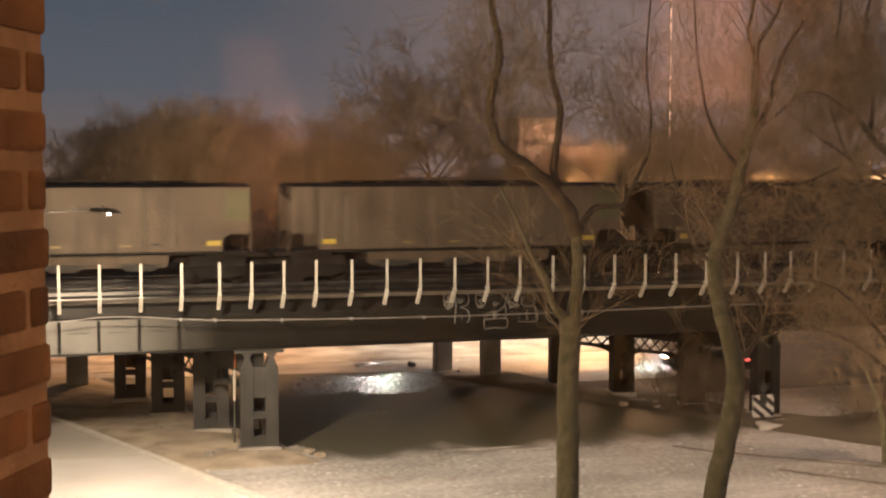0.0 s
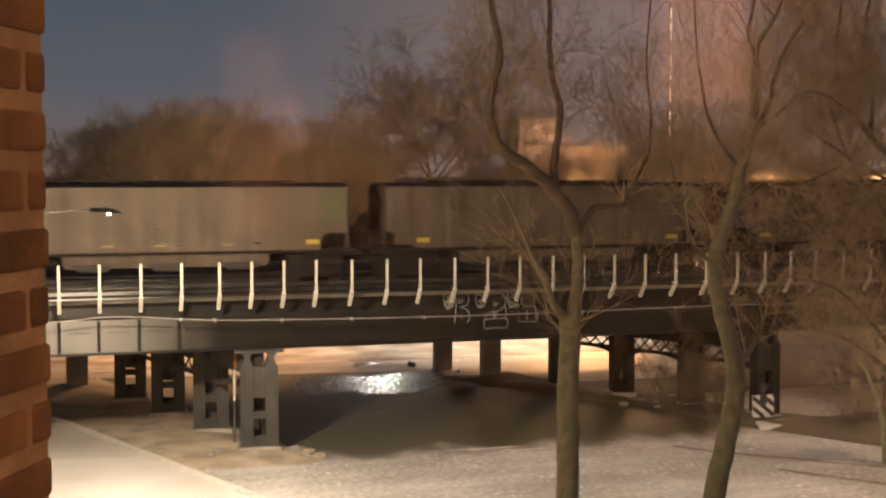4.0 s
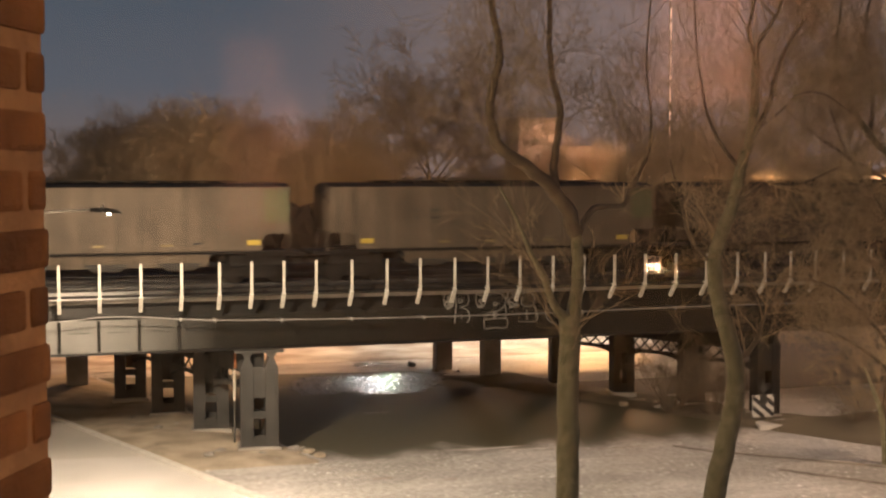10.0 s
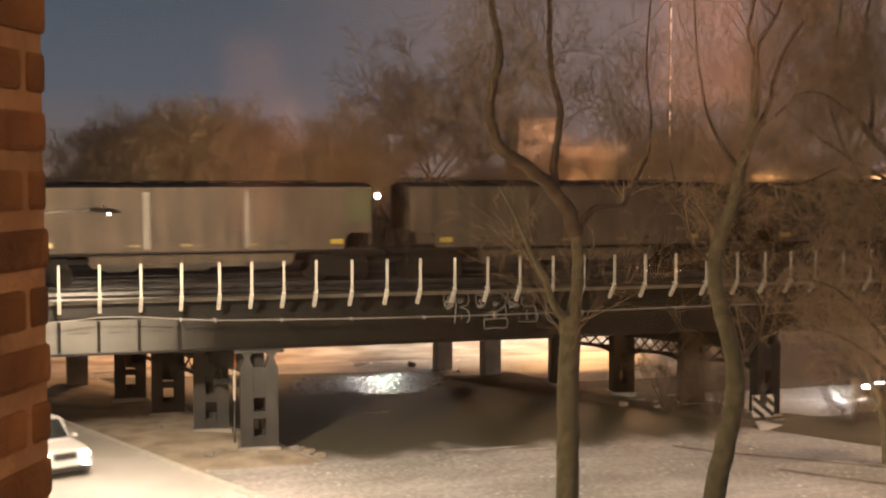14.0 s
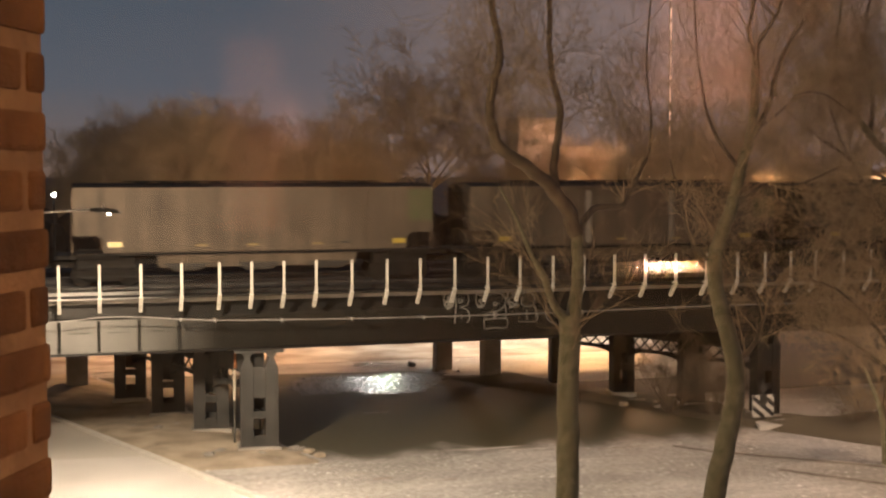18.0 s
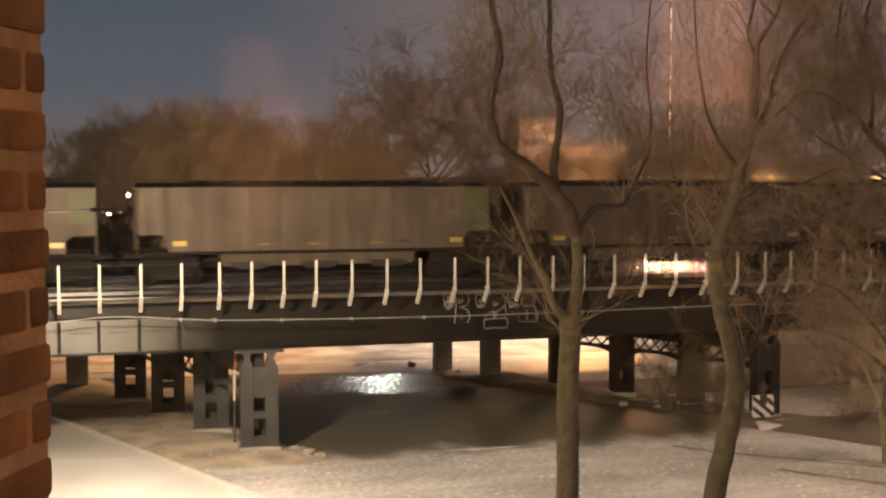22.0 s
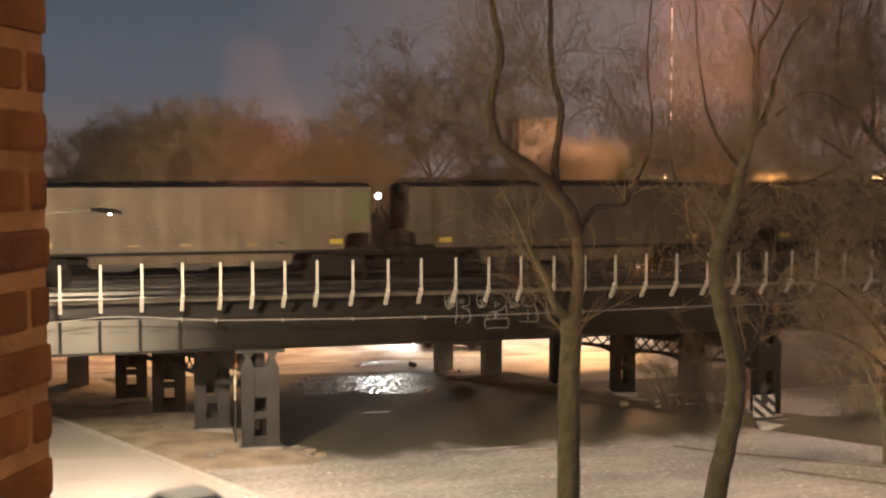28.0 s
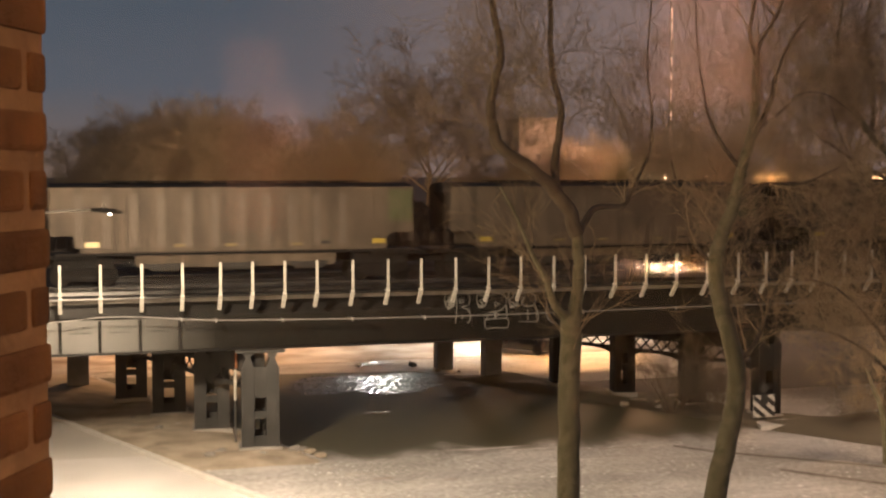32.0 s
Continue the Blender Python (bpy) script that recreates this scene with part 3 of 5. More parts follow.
def railing():
    r = thing("bridge_railing", "pale steel handrail posts with thin wires along the bridge walkway", "railing")
    first = None
    for x in POSTS:
        if first is None:
            bm = bmesh.new()
            box(bm, (0, 0, 0.62), (0.10, 0.07, 1.28), bevel=0.006)
            first = part("post", bm, POST_MAT, r)
            bm = bmesh.new()
            a = math.atan2(0.55, 0.62)
            box(bm, (0, 0.24, -0.28), (0.14, 0.13, 0.82), Euler((a, 0, 0)).to_matrix(), 0.006)
            box(bm, (0, 0.10, -0.03), (0.16, 0.22, 0.14), bevel=0.01)
            knee = part("bracket", bm, POST_MAT, first)
            first.location = (x, 49.90, 6.46)
        else:
            o = again(first, "post", pose(x, 49.90, 6.46), r)
            again(knee, "bracket", Matrix.Identity(4), o)
    for z in (7.66, 7.25, 6.86):
        t = Tubes()
        t.add([(POSTS[0], 49.9, z), (POSTS[-1], 49.9, z)], [0.008, 0.008], 4)
        t.make("wire", STEEL_DARK, r)
    return r


railing()

pipe_bm = Tubes()
pipe_pts = [(-4.0, 49.95, 5.55)] + [(x, 49.95, z) for x, z in ((-0.2, 5.60), (1.3, 5.72), (2.9, 5.68), (4.3, 5.56), (5.6, 5.48), (8.0, 5.42), (11.6, 5.36), (16.0, 5.33), (20.5, 5.35), (25.1, 5.40), (34.0, 5.42), (44.0, 5.45))]
pipe_path = smooth_path(pipe_pts, 4)
pipe_bm.add(pipe_path, [0.022] * len(pipe_path), 8)
conduit = thing("service_conduit", "pale sagging service pipe clamped along the bridge girder", "pipe")
pipe_bm.make("tube", PIPE_MAT, conduit)
for x, z in ((4.3, 5.56), (5.62, 5.48), (8.2, 5.41), (11.0, 5.37), (14.0, 5.34), (17.0, 5.33), (20.9, 5.35), (25.2, 5.40)):
    part("clamp", bm_box((x, 50.38, z), (0.05, 0.98, 0.05)), STEEL_DARK, conduit)
    part("clamp_ring", bm_box((x, 49.95, z - 0.02), (0.06, 0.13, 0.16), bevel=0.01), PIPE_MAT, conduit)


# tracks
for ty in (53.6, 57.1, 62.0, 66.5):
    tr = thing("railway_track", "steel rails on dark timber ties in grey ballast", "track", group="tracks on the bridge")
    for dy in (-0.72, 0.72):
        bm = bmesh.new()
        box(bm, ((X0 + X1) / 2, ty + dy, RAIL - 0.02), (X1 - X0, 0.07, 0.04), bevel=0.008)
        box(bm, ((X0 + X1) / 2, ty + dy, RAIL - 0.09), (X1 - X0, 0.02, 0.12))
        box(bm, ((X0 + X1) / 2, ty + dy, RAIL - 0.145), (X1 - X0, 0.14, 0.02))
        part("rail", bm, RAIL_MAT, tr)
    tie = None
    for i in range(108):
        x = X0 + 0.4 + i * 0.61
        if tie is None:
            tie = part("tie", bm_box((0, 0, 0), (0.23, 2.5, 0.12), bevel=0.01), TIE, tr)
            tie.location = (x, ty, RAIL - 0.21)
        else:
            again(tie, "tie", pose(x, ty, RAIL - 0.21), tr)


def ballast():
    rng = random.Random(4)
    bm = bmesh.new()
    nx, ny = 220, 44
    rows = [[bm.verts.new((X0 + (X1 - X0) * i / nx, 51.25 + 19.0 * j / ny, DECK + (0.0 if j in (0, ny) else 0.05 + rng.uniform(-0.02, 0.03)))) for i in range(nx + 1)] for j in range(ny + 1)]
    for j in range(ny):
        for i in range(nx):
            bm.faces.new((rows[j][i], rows[j][i + 1], rows[j + 1][i + 1], rows[j + 1][i]))
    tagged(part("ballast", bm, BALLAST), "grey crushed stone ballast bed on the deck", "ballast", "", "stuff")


ballast()

# embankments that carry the tracks on past both ends of the bridge
for x0, x1 in ((-230.0, X0), (X1, 260.0)):
    cx, L = (x0 + x1) / 2, x1 - x0
    tagged(part("embankment", bm_box((cx, 60.6, 3.25), (L, 20.0, 6.5)), GROUND), "walled earth embankment carrying the railway", "", "", "structure")
    for ty in (53.6, 57.1):
        tr = thing("railway_track", "steel rails on the embankment", "track", group="tracks on the embankment")
        for dy in (-0.72, 0.72):
            part("rail", bm_box((cx, ty + dy, RAIL - 0.075), (L, 0.07, 0.15)), RAIL_MAT, tr)


# bents
def column(parent, x, y, turn, wide=1.45, deep=1.0, top=4.13, paint=None):
    """A built-up steel column: two legs, batten plates with openings between, flared head, base plate."""
    m = pose(x, y, 0, 0, 0, turn)
    c = part("column", bm_box((0, 0, 0.14), (wide + 0.25, deep + 0.3, 0.28), bevel=0.03), CONCRETE, parent, "steel column on a concrete plinth")
    c.matrix_local = m
    paint = paint or STEEL_DARK
    leg = wide * 0.34
    gap = wide - 2 * leg
    for side in (-1, 1):
        cx = side * (wide - leg) / 2
        part("leg", bm_box((cx, 0, 1.86), (leg, deep, 3.20), bevel=0.02), paint, c)
        part("leg_angle", bm_box((cx + side * leg * 0.42, -deep / 2 - 0.02, 1.86), (0.12, 0.05, 3.20), bevel=0.01), paint, c)
        neck = [(cx - leg / 2, 3.46), (cx + leg / 2, 3.46), (cx + leg * 0.18, 3.84), (cx + leg * 0.62, top), (cx - leg * 0.62, top), (cx - leg * 0.18, 3.84)]
        part("neck", prism(bmesh.new(), neck, -deep / 2, deep / 2), paint, c)
    for z, h in ((0.49, 0.46), (1.55, 0.30), (2.85, 1.22)):
        part("batten_plate", bm_box((0, -deep * 0.44, z), (gap + 0.04, 0.05, h), bevel=0.01), paint, c)
    for z, h in ((0.55, 0.55), (1.95, 0.62), (2.95, 1.0)):
        part("back_plate", bm_box((0, deep * 0.40, z), (gap + 0.04, 0.05, h), bevel=0.01), paint, c)
    part("head_plate", bm_box((0, 0, top - 0.03), (wide + 0.5, deep + 0.2, 0.10)), paint, c)
    return c


def arch_link(parent, p, q, paint=None):
    """An arched plate with an open lattice over it, between two columns."""
    paint = paint or STEEL_DARK
    p, q = Vector((*p, 0)), Vector((*q, 0))
    d = q - p
    L = d.length
    turn = math.degrees(math.atan2(d.y, d.x))
    a, b = 0.5, L - 0.5
    mid, half = (a + b) / 2, (b - a) / 2
    lower = [(mid + math.cos(math.pi * (1 - i / 14)) * half, 1.75 + 0.62 * math.sin(math.pi * i / 14) ** 0.55) for i in range(15)]
    o = part("arched_brace", prism(bmesh.new(), [(a, 2.52)] + lower + [(b, 2.52)], -0.12, 0.12), paint, parent)
    o.matrix_local = pose(p.x, p.y, 0, 0, 0, turn)
    part("top_beam", bm_box((L / 2, 0, 3.62), (L, 0.5, 1.1), bevel=0.02), paint, o)
    n = max(2, int((b - a) / 0.6))
    for i in range(n):
        u0, u1 = a + (b - a) * i / n, a + (b - a) * (i + 1) / n
        part("lattice_bar", rod(bmesh.new(), (u0, -0.05, 2.5), (u1, -0.05, 3.1), 0.045, n=4), paint, o)
        part("lattice_bar", rod(bmesh.new(), (u1, 0.05, 2.5), (u0, 0.05, 3.1), 0.045, n=4), paint, o)


def bents():
    ys = [51.15, 55.4, 59.7, 64.0]
    ba = thing("column_bent", "dark riveted steel column bent with arched braces", "bridge bent", group="bents under the bridge")
    for y in ys:
        column(ba, bent_a(y), y, -5)
    for y0, y1 in zip(ys[:-1], ys[1:]):
        arch_link(ba, (bent_a(y0), y0), (bent_a(y1), y1))
    yb = [51.6, 55.1, 58.7, 62.2]
    bb = thing("column_bent", "steel column bent with arched braces and a hazard board, shade in its dark colour", "bridge bent", group="bents under the bridge")
    # Darker steel than the first bent: its shade is put into the colour.
    for y in yb:
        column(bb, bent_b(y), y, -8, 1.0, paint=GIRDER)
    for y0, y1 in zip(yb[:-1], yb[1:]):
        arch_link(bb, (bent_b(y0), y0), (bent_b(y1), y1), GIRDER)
    for x, y, w in ((22.1, 65.6, 0.95), (20.7, 70.0, 0.95), (0.62, 69.4, 1.1)):
        c = part("plain_column", bm_box((0, 0, 2.1), (w, w, 4.2), bevel=0.08), CONCRETE, bb if x > 5 else ba, "plain concrete column")
        c.location = (x, y, 0)


bents()
drain = thing("drain_pipe", "slim pale drain pipe beside the bridge column", "pipe")
part("tube", rod(bmesh.new(), (6.62, 52.3, 1.9), (6.62, 52.3, 3.2), 0.055, n=10), POST_MAT, drain)
part("upper_tube", rod(bmesh.new(), (6.66, 52.3, 3.2), (6.66, 52.3, 4.15), 0.06, n=10), RUST, drain, "rusty upper length")
part("strap", bm_box((6.63, 52.3, 3.2), (0.15, 0.15, 0.06)), STEEL_DARK, drain)
part("foot", rod(bmesh.new(), (6.62, 52.3, 1.9), (6.62, 52.3, 0.0), 0.05, n=10), STEEL_DARK, drain)
side_drain = thing("drain_pipe", "rusty drain pipe between the heads of the column", "pipe")
part("tube", rod(bmesh.new(), (7.62, 52.0, 3.0), (7.62, 52.0, 4.15), 0.055, n=10), RUST, side_drain)
part("foot", rod(bmesh.new(), (7.62, 52.0, 3.0), (7.62, 52.0, 0.0), 0.05, n=10), STEEL_DARK, side_drain)


# ---- sprayed tags on the girder ----
def stroke(parent, pts, r=0.034):
    t = Tubes()
    path = smooth_path([(x, 0, z) for x, z in pts], 4)
    t.add(path, [r] * len(path), 5)
    t.make("stroke", TAG_PAINT, parent)


def tags():
    """Loose outlined shapes, each with a base stroke, and a scribble under each post."""
    shapes = (
        (15.88, 5.53, 0.66, ([(-0.9, 0.9), (0.1, 1.0), (0.9, 0.75), (0.8, 0.2), (0.1, 0.05)], [(-0.5, 0.9), (-0.35, 0.2), (-0.5, -1.0)], [(0.1, 0.05), (0.85, -0.2), (1.0, -0.7), (0.7, -1.0)], [(-0.1, 0.55), (0.35, 0.45), (0.0, 0.3), (-0.1, 0.6)], [(0.1, -0.4), (0.3, -0.6), (0.1, -0.7)])),
        (17.45, 5.36, 0.74, ([(-0.9, 0.75), (0.0, 1.0), (0.8, 0.85), (0.9, 0.35), (0.3, 0.0), (-0.6, -0.1), (-0.85, -0.5)], [(-0.1, 0.5), (0.3, 0.4), (-0.1, 0.3), (-0.1, 0.5)], [(0.9, 0.35), (1.0, -0.1), (0.9, -0.5)], [(-1.0, -0.5), (-0.9, -1.0), (0.0, -0.95), (1.0, -1.0), (1.1, -0.5), (0.0, -0.45), (-1.0, -0.5)], [(-0.2, -0.1), (0.3, -0.2), (-0.1, -0.4)])),
        (18.87, 5.44, 0.66, ([(-0.8, 0.9), (0.2, 1.0), (0.8, 0.7), (0.6, 0.2), (-0.2, 0.1), (-0.6, 0.4), (-0.3, 0.7)], [(0.6, 0.2), (1.0, -0.2), (0.9, -0.6)], [(0.0, -0.1), (0.05, -0.8)], [(-0.9, -0.85), (0.2, -0.9), (1.0, -0.85), (1.15, -0.4)])),
        (20.01, 5.16, 0.48, ([(-0.8, 0.8), (-0.9, 0.0), (-0.3, -0.7), (0.7, -0.9)], [(-0.4, 0.5), (0.4, 0.6), (0.5, 0.0)])),
    )
    for x, z, k, lines in shapes:
        g = thing("graffiti_tag", "pale looping spray-paint tag on the dark girder", "graffiti", (x, 51.17, z), group="tags on the girder")
        for pts in lines:
            stroke(g, [(a * k * 0.66, b * k) for a, b in pts], 0.026)
    for x in (15.25, 16.65, 18.05):
        g = thing("graffiti_scribble", "dense pale spray-paint scribble under a railing post", "graffiti", (x + 0.2, 51.165, 5.85), group="tags on the girder")
        rng = random.Random(int(x * 100))
        stroke(g, [(rng.uniform(-0.22, 0.2), 0.30 - 0.075 * j + rng.uniform(-0.05, 0.05)) for j in range(10)], 0.04)
        stroke(g, [(-0.2, 0.3), (-0.26, 0.0), (-0.12, -0.3), (0.12, -0.25), (0.2, 0.1)], 0.035)


tags()


# ---- street lamps ----
def street_lamp():
    s = thing("street_lamp", "pale cobra-head street lamp lit on a curved arm", "street lamp")
    t = Tubes()
    t.add([(-4.2, 40, 0), (-4.2, 40, 4.5), (-4.2, 40, 9.3)], [0.13, 0.11, 0.08], 12)
    t.make("pole", LAMP_METAL, s)
    t = Tubes()
    path = smooth_path([(-4.2, 40, 9.2), (-3.4, 40, 9.62), (-1.6, 40, 9.86), (-0.38, 40, 9.99), (0.9, 40, 10.06)], 5)
    t.add(path, [0.03] * len(path), 8)
    t.make("arm", LAMP_METAL, s)
    bm = bmesh.new()
    prism(bm, [(0.80, 10.01), (1.05, 9.97), (1.70, 9.93), (1.75, 10.0), (1.5, 10.07), (1.08, 10.12), (0.80, 10.11)], 39.88, 40.12)
    head = part("lamp_head", bm, STEEL_DARK, s)
    part("lens", bm_box((1.36, 40, 9.925), (0.10, 0.09, 0.05), bevel=0.015), LAMP_GLOW, head, "glowing white lens")
    part("photocell", rod(bmesh.new(), (1.17, 40, 10.10), (1.17, 40, 10.21), 0.045), LAMP_METAL, head)


street_lamp()


def far_lamp(x, y, z, r=0.16, material=None):
    s = thing("street_lamp", "distant lit street lamp on a slim pole", "street lamp", (x, y, 0), group="street lamps beyond the bridge")
    t = Tubes()
    t.add([(0, 0.3, 0), (0, 0.3, z)], [0.09, 0.05], 8)
    t.add([(0, 0.3, z), (0, 0, z + 0.06)], [0.05, 0.05], 6)
    t.make("pole", STEEL_DARK, s)
    bm = bmesh.new()
    bmesh.ops.create_icosphere(bm, subdivisions=2, radius=r, matrix=Matrix.Translation((0, -0.12, z)))
    part("lens", bm, material or LAMP_GLOW, s, smooth=True)


far_lamp(28.8, 119.3, 9.0, 0.30)
# Row of small lamps added beside the unseen strip that glints on the rails.
for x in (51.2, 53.2, 55.0, 57.1, 59.1):
    far_lamp(x, 111.3, 10.9, 0.055, SODIUM_GLOW)
far_lamp(-0.62, 110.3, 9.39, 0.2)
far_lamp(5.41, 112.0, 9.29, 0.17)


# ---- freight train ----
CAR = 16.2
BODY = 14.55


def hopper_car():
    h = thing("hopper_car", "dusty grey covered hopper freight car with green patch and yellow reflectors", "freight car", group="cars of the train")
    e, w = BODY / 2, 1.58
    zs, zt, zc = 1.36, 3.93, 2.05
    # side sheets with rounded cut-outs over the trucks
    for sy in (-1, 1):
        cut = []
        x0, x1 = e - 0.02, e - 1.12
        for i in range(9):
            a = math.pi / 2 * i / 8
            cut.append((x1 + 0.35 * (1 - math.sin(a)), zc - 0.35 * (1 - math.cos(a))))
        right = [(e, zt), (e, zc)] + cut + [(x1, zs)]
        left = [(-x, z) for x, z in right[::-1]]
        bm = prism(bmesh.new(), right + left, sy * w, sy * (w - 0.06))
        part("side_sheet", bm, HOPPER, h)
    # slope sheets and ends, in near black that holds the shade between cars
    for s in (-1, 1):
        bm = bmesh.new()
        v = [(s * (e - 0.10), zt), (s * (e - 0.10), zt - 0.25), (s * (e - 2.2), zs), (s * (e - 2.4), zs), (s * (e - 0.4), zt - 0.25), (s * (e - 0.4), zt)]
        prism(bm, v, -w + 0.07, w - 0.07)
        part("end_sheet", bm, HOPPER_DARK, h, "sloping end sheet, shade put into its near-black colour")
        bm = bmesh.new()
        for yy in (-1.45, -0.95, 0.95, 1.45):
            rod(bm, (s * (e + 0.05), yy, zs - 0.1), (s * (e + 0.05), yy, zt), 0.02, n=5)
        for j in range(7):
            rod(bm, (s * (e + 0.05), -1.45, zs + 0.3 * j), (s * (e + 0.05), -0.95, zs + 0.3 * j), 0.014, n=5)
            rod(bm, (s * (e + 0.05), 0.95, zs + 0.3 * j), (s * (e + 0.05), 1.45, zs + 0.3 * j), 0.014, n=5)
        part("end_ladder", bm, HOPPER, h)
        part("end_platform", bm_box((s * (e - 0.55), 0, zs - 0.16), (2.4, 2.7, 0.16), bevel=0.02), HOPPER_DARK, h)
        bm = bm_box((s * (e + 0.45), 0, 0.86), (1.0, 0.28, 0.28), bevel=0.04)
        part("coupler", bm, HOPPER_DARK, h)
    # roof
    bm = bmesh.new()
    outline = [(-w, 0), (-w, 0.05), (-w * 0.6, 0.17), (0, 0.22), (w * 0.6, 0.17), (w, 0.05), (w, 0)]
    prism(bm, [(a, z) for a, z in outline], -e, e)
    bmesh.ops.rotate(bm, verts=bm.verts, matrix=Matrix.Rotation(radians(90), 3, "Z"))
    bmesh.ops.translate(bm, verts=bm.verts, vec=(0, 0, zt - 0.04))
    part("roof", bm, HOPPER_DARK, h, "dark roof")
    bm = bm_box((0, 0, zt + 0.24), (10.5, 0.8, 0.05))
    for i in range(10):
        box(bm, (-4.5 + i, 0.55, zt + 0.21), (0.6, 0.45, 0.07), bevel=0.02)
    part("running_board", bm, HOPPER_DARK, h, "roof walkway with loading hatches")
    # top chord and sill
    for sy in (-1, 1):
        part("top_chord", bm_box((0, sy * (w + 0.03), zt - 0.05), (BODY, 0.08, 0.12), bevel=0.01), HOPPER, h)
        part("side_sill", bm_box((0, sy * (w + 0.01), zs - 0.05), (BODY - 0.3, 0.12, 0.13), bevel=0.01), HOPPER_DARK, h)
        rib = None
        for i in range(11):
            x = -5.6 + 1.12 * i
            if rib is None:
                rib = part("side_rib", bm_box((0, 0, 0), (0.07, 0.025, zt - zs - 0.16), bevel=0.006), HOPPER, h)
                rib.location = (x, sy * (w + 0.01), (zt + zs) / 2 - 0.03)
            else:
                again(rib, "side_rib", pose(x, sy * (w + 0.01), (zt + zs) / 2 - 0.03), h)
        for x in (-5.70, 5.80):
            part("reflector", bm_box((x, sy * (w + 0.032), 1.70), (0.55, 0.012, 0.20)), YELLOW, h, "yellow reflective strip")
        for x in (-2.35, -0.3, 2.35):
            part("reflector", bm_box((x, sy * (w + 0.032), 1.63), (0.46, 0.012, 0.085)), DIRTY_YELLOW, h, "thin grimy strip")
        part("data_plate", bm_box((3.55, sy * (w + 0.032), 1.68), (0.36, 0.012, 0.12)), BAY, h, "small dark plate")
        part("paint_patch", bm_box((6.74, sy * (w + 0.006), 3.20), (1.02, 0.008, 1.35)), GREEN_PATCH, h, "faded green painted patch")
        skirt = prism(bmesh.new(), [(-4.05, 1.34), (4.0, 1.34), (4.0, 0.86), (3.86, 0.74), (-3.9, 0.74), (-4.05, 0.86)], sy * (w - 0.04), sy * (w - 0.10))
        for q in skirt.verts:
            q.co.y -= sy * max(0.0, 1.30 - q.co.z) * 0.30
        part("lower_side", skirt, HOPPER, h, "dusty sloping lower side of the bays")
    # hopper bays under the body
    for x in (-2.9, 0.0, 2.9):
        bm = bmesh.new()
        prism(bm, [(x - 1.35, 1.3), (x + 1.35, 1.3), (x + 0.55, 0.62), (x - 0.55, 0.62)], -1.42, 1.42)
        part("hopper_bay", bm, BAY, h, "dark discharge bay")
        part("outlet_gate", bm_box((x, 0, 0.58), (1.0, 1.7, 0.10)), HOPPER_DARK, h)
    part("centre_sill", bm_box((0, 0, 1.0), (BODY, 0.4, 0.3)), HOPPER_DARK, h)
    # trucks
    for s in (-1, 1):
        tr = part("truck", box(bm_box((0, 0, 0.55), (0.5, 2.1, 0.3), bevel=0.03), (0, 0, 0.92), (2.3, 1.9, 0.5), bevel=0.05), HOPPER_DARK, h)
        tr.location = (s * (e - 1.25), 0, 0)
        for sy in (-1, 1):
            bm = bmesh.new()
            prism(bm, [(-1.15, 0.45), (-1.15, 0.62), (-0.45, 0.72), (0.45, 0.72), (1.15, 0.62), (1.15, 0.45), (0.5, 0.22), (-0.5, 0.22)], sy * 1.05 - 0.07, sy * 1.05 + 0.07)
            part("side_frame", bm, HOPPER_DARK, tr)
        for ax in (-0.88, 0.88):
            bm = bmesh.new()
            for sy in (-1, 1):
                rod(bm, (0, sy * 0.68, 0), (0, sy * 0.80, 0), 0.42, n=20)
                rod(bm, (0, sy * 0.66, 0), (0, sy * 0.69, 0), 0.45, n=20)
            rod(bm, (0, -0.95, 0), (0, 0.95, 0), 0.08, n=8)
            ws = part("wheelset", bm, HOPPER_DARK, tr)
            ws.location = (ax, 0, 0.43)
    return h


# front of the train past the right edge of the view at the start
TRAIN_ROWS = [(0, 8.95), (2, 19.15), (5.6, 37.1), (8.5, 51.6), (12, 69.1), (19, 102.3), (22, 116.3), (23, 120.8), (28, 143.5), (32, 161.5)]
first_car = hopper_car()
train = [first_car]
for i in range(1, 14):
    train.append(copy_thing(first_car, Matrix.Identity(4)))
# some cars carry rubbed pale bars or darker stencil bars
for k, bars, material in ((7, ((-1.85, 2.62, 0.26, 2.25), (2.15, 2.62, 0.28, 2.25)), PALE_RUB), (2, ((-6.0, 2.6, 0.16, 1.9), (-4.95, 2.6, 0.22, 1.9), (0.4, 2.6, 0.09, 1.5)), FADED), (3, ((-4.6, 2.5, 0.12, 1.9), (0.4, 2.6, 0.09, 1.5), (4.2, 2.6, 0.12, 1.9)), FADED),
                          (5, ((-3.5, 2.95, 0.5, 0.10), (-2.8, 2.95, 0.45, 0.10), (-3.5, 2.65, 0.4, 0.10), (-2.8, 2.65, 0.5, 0.10)), BAY), (9, ((-1.5, 2.6, 0.14, 2.0), (4.9, 2.6, 0.10, 1.8)), FADED),
                          (10, ((-3.2, 2.9, 0.6, 0.10), (-2.4, 2.9, 0.3, 0.10), (-3.1, 2.6, 0.5, 0.10)), BAY),
                          (12, tuple((-6.2 + 1.05 * i, 2.62, 0.34, 2.1) for i in range(11)), FADED)):
    for x, z, wd, hg in bars:
        part("worn_marking", bm_box((x, -1.588, z), (wd, 0.008, hg)), material, train[k], "worn paint bar")


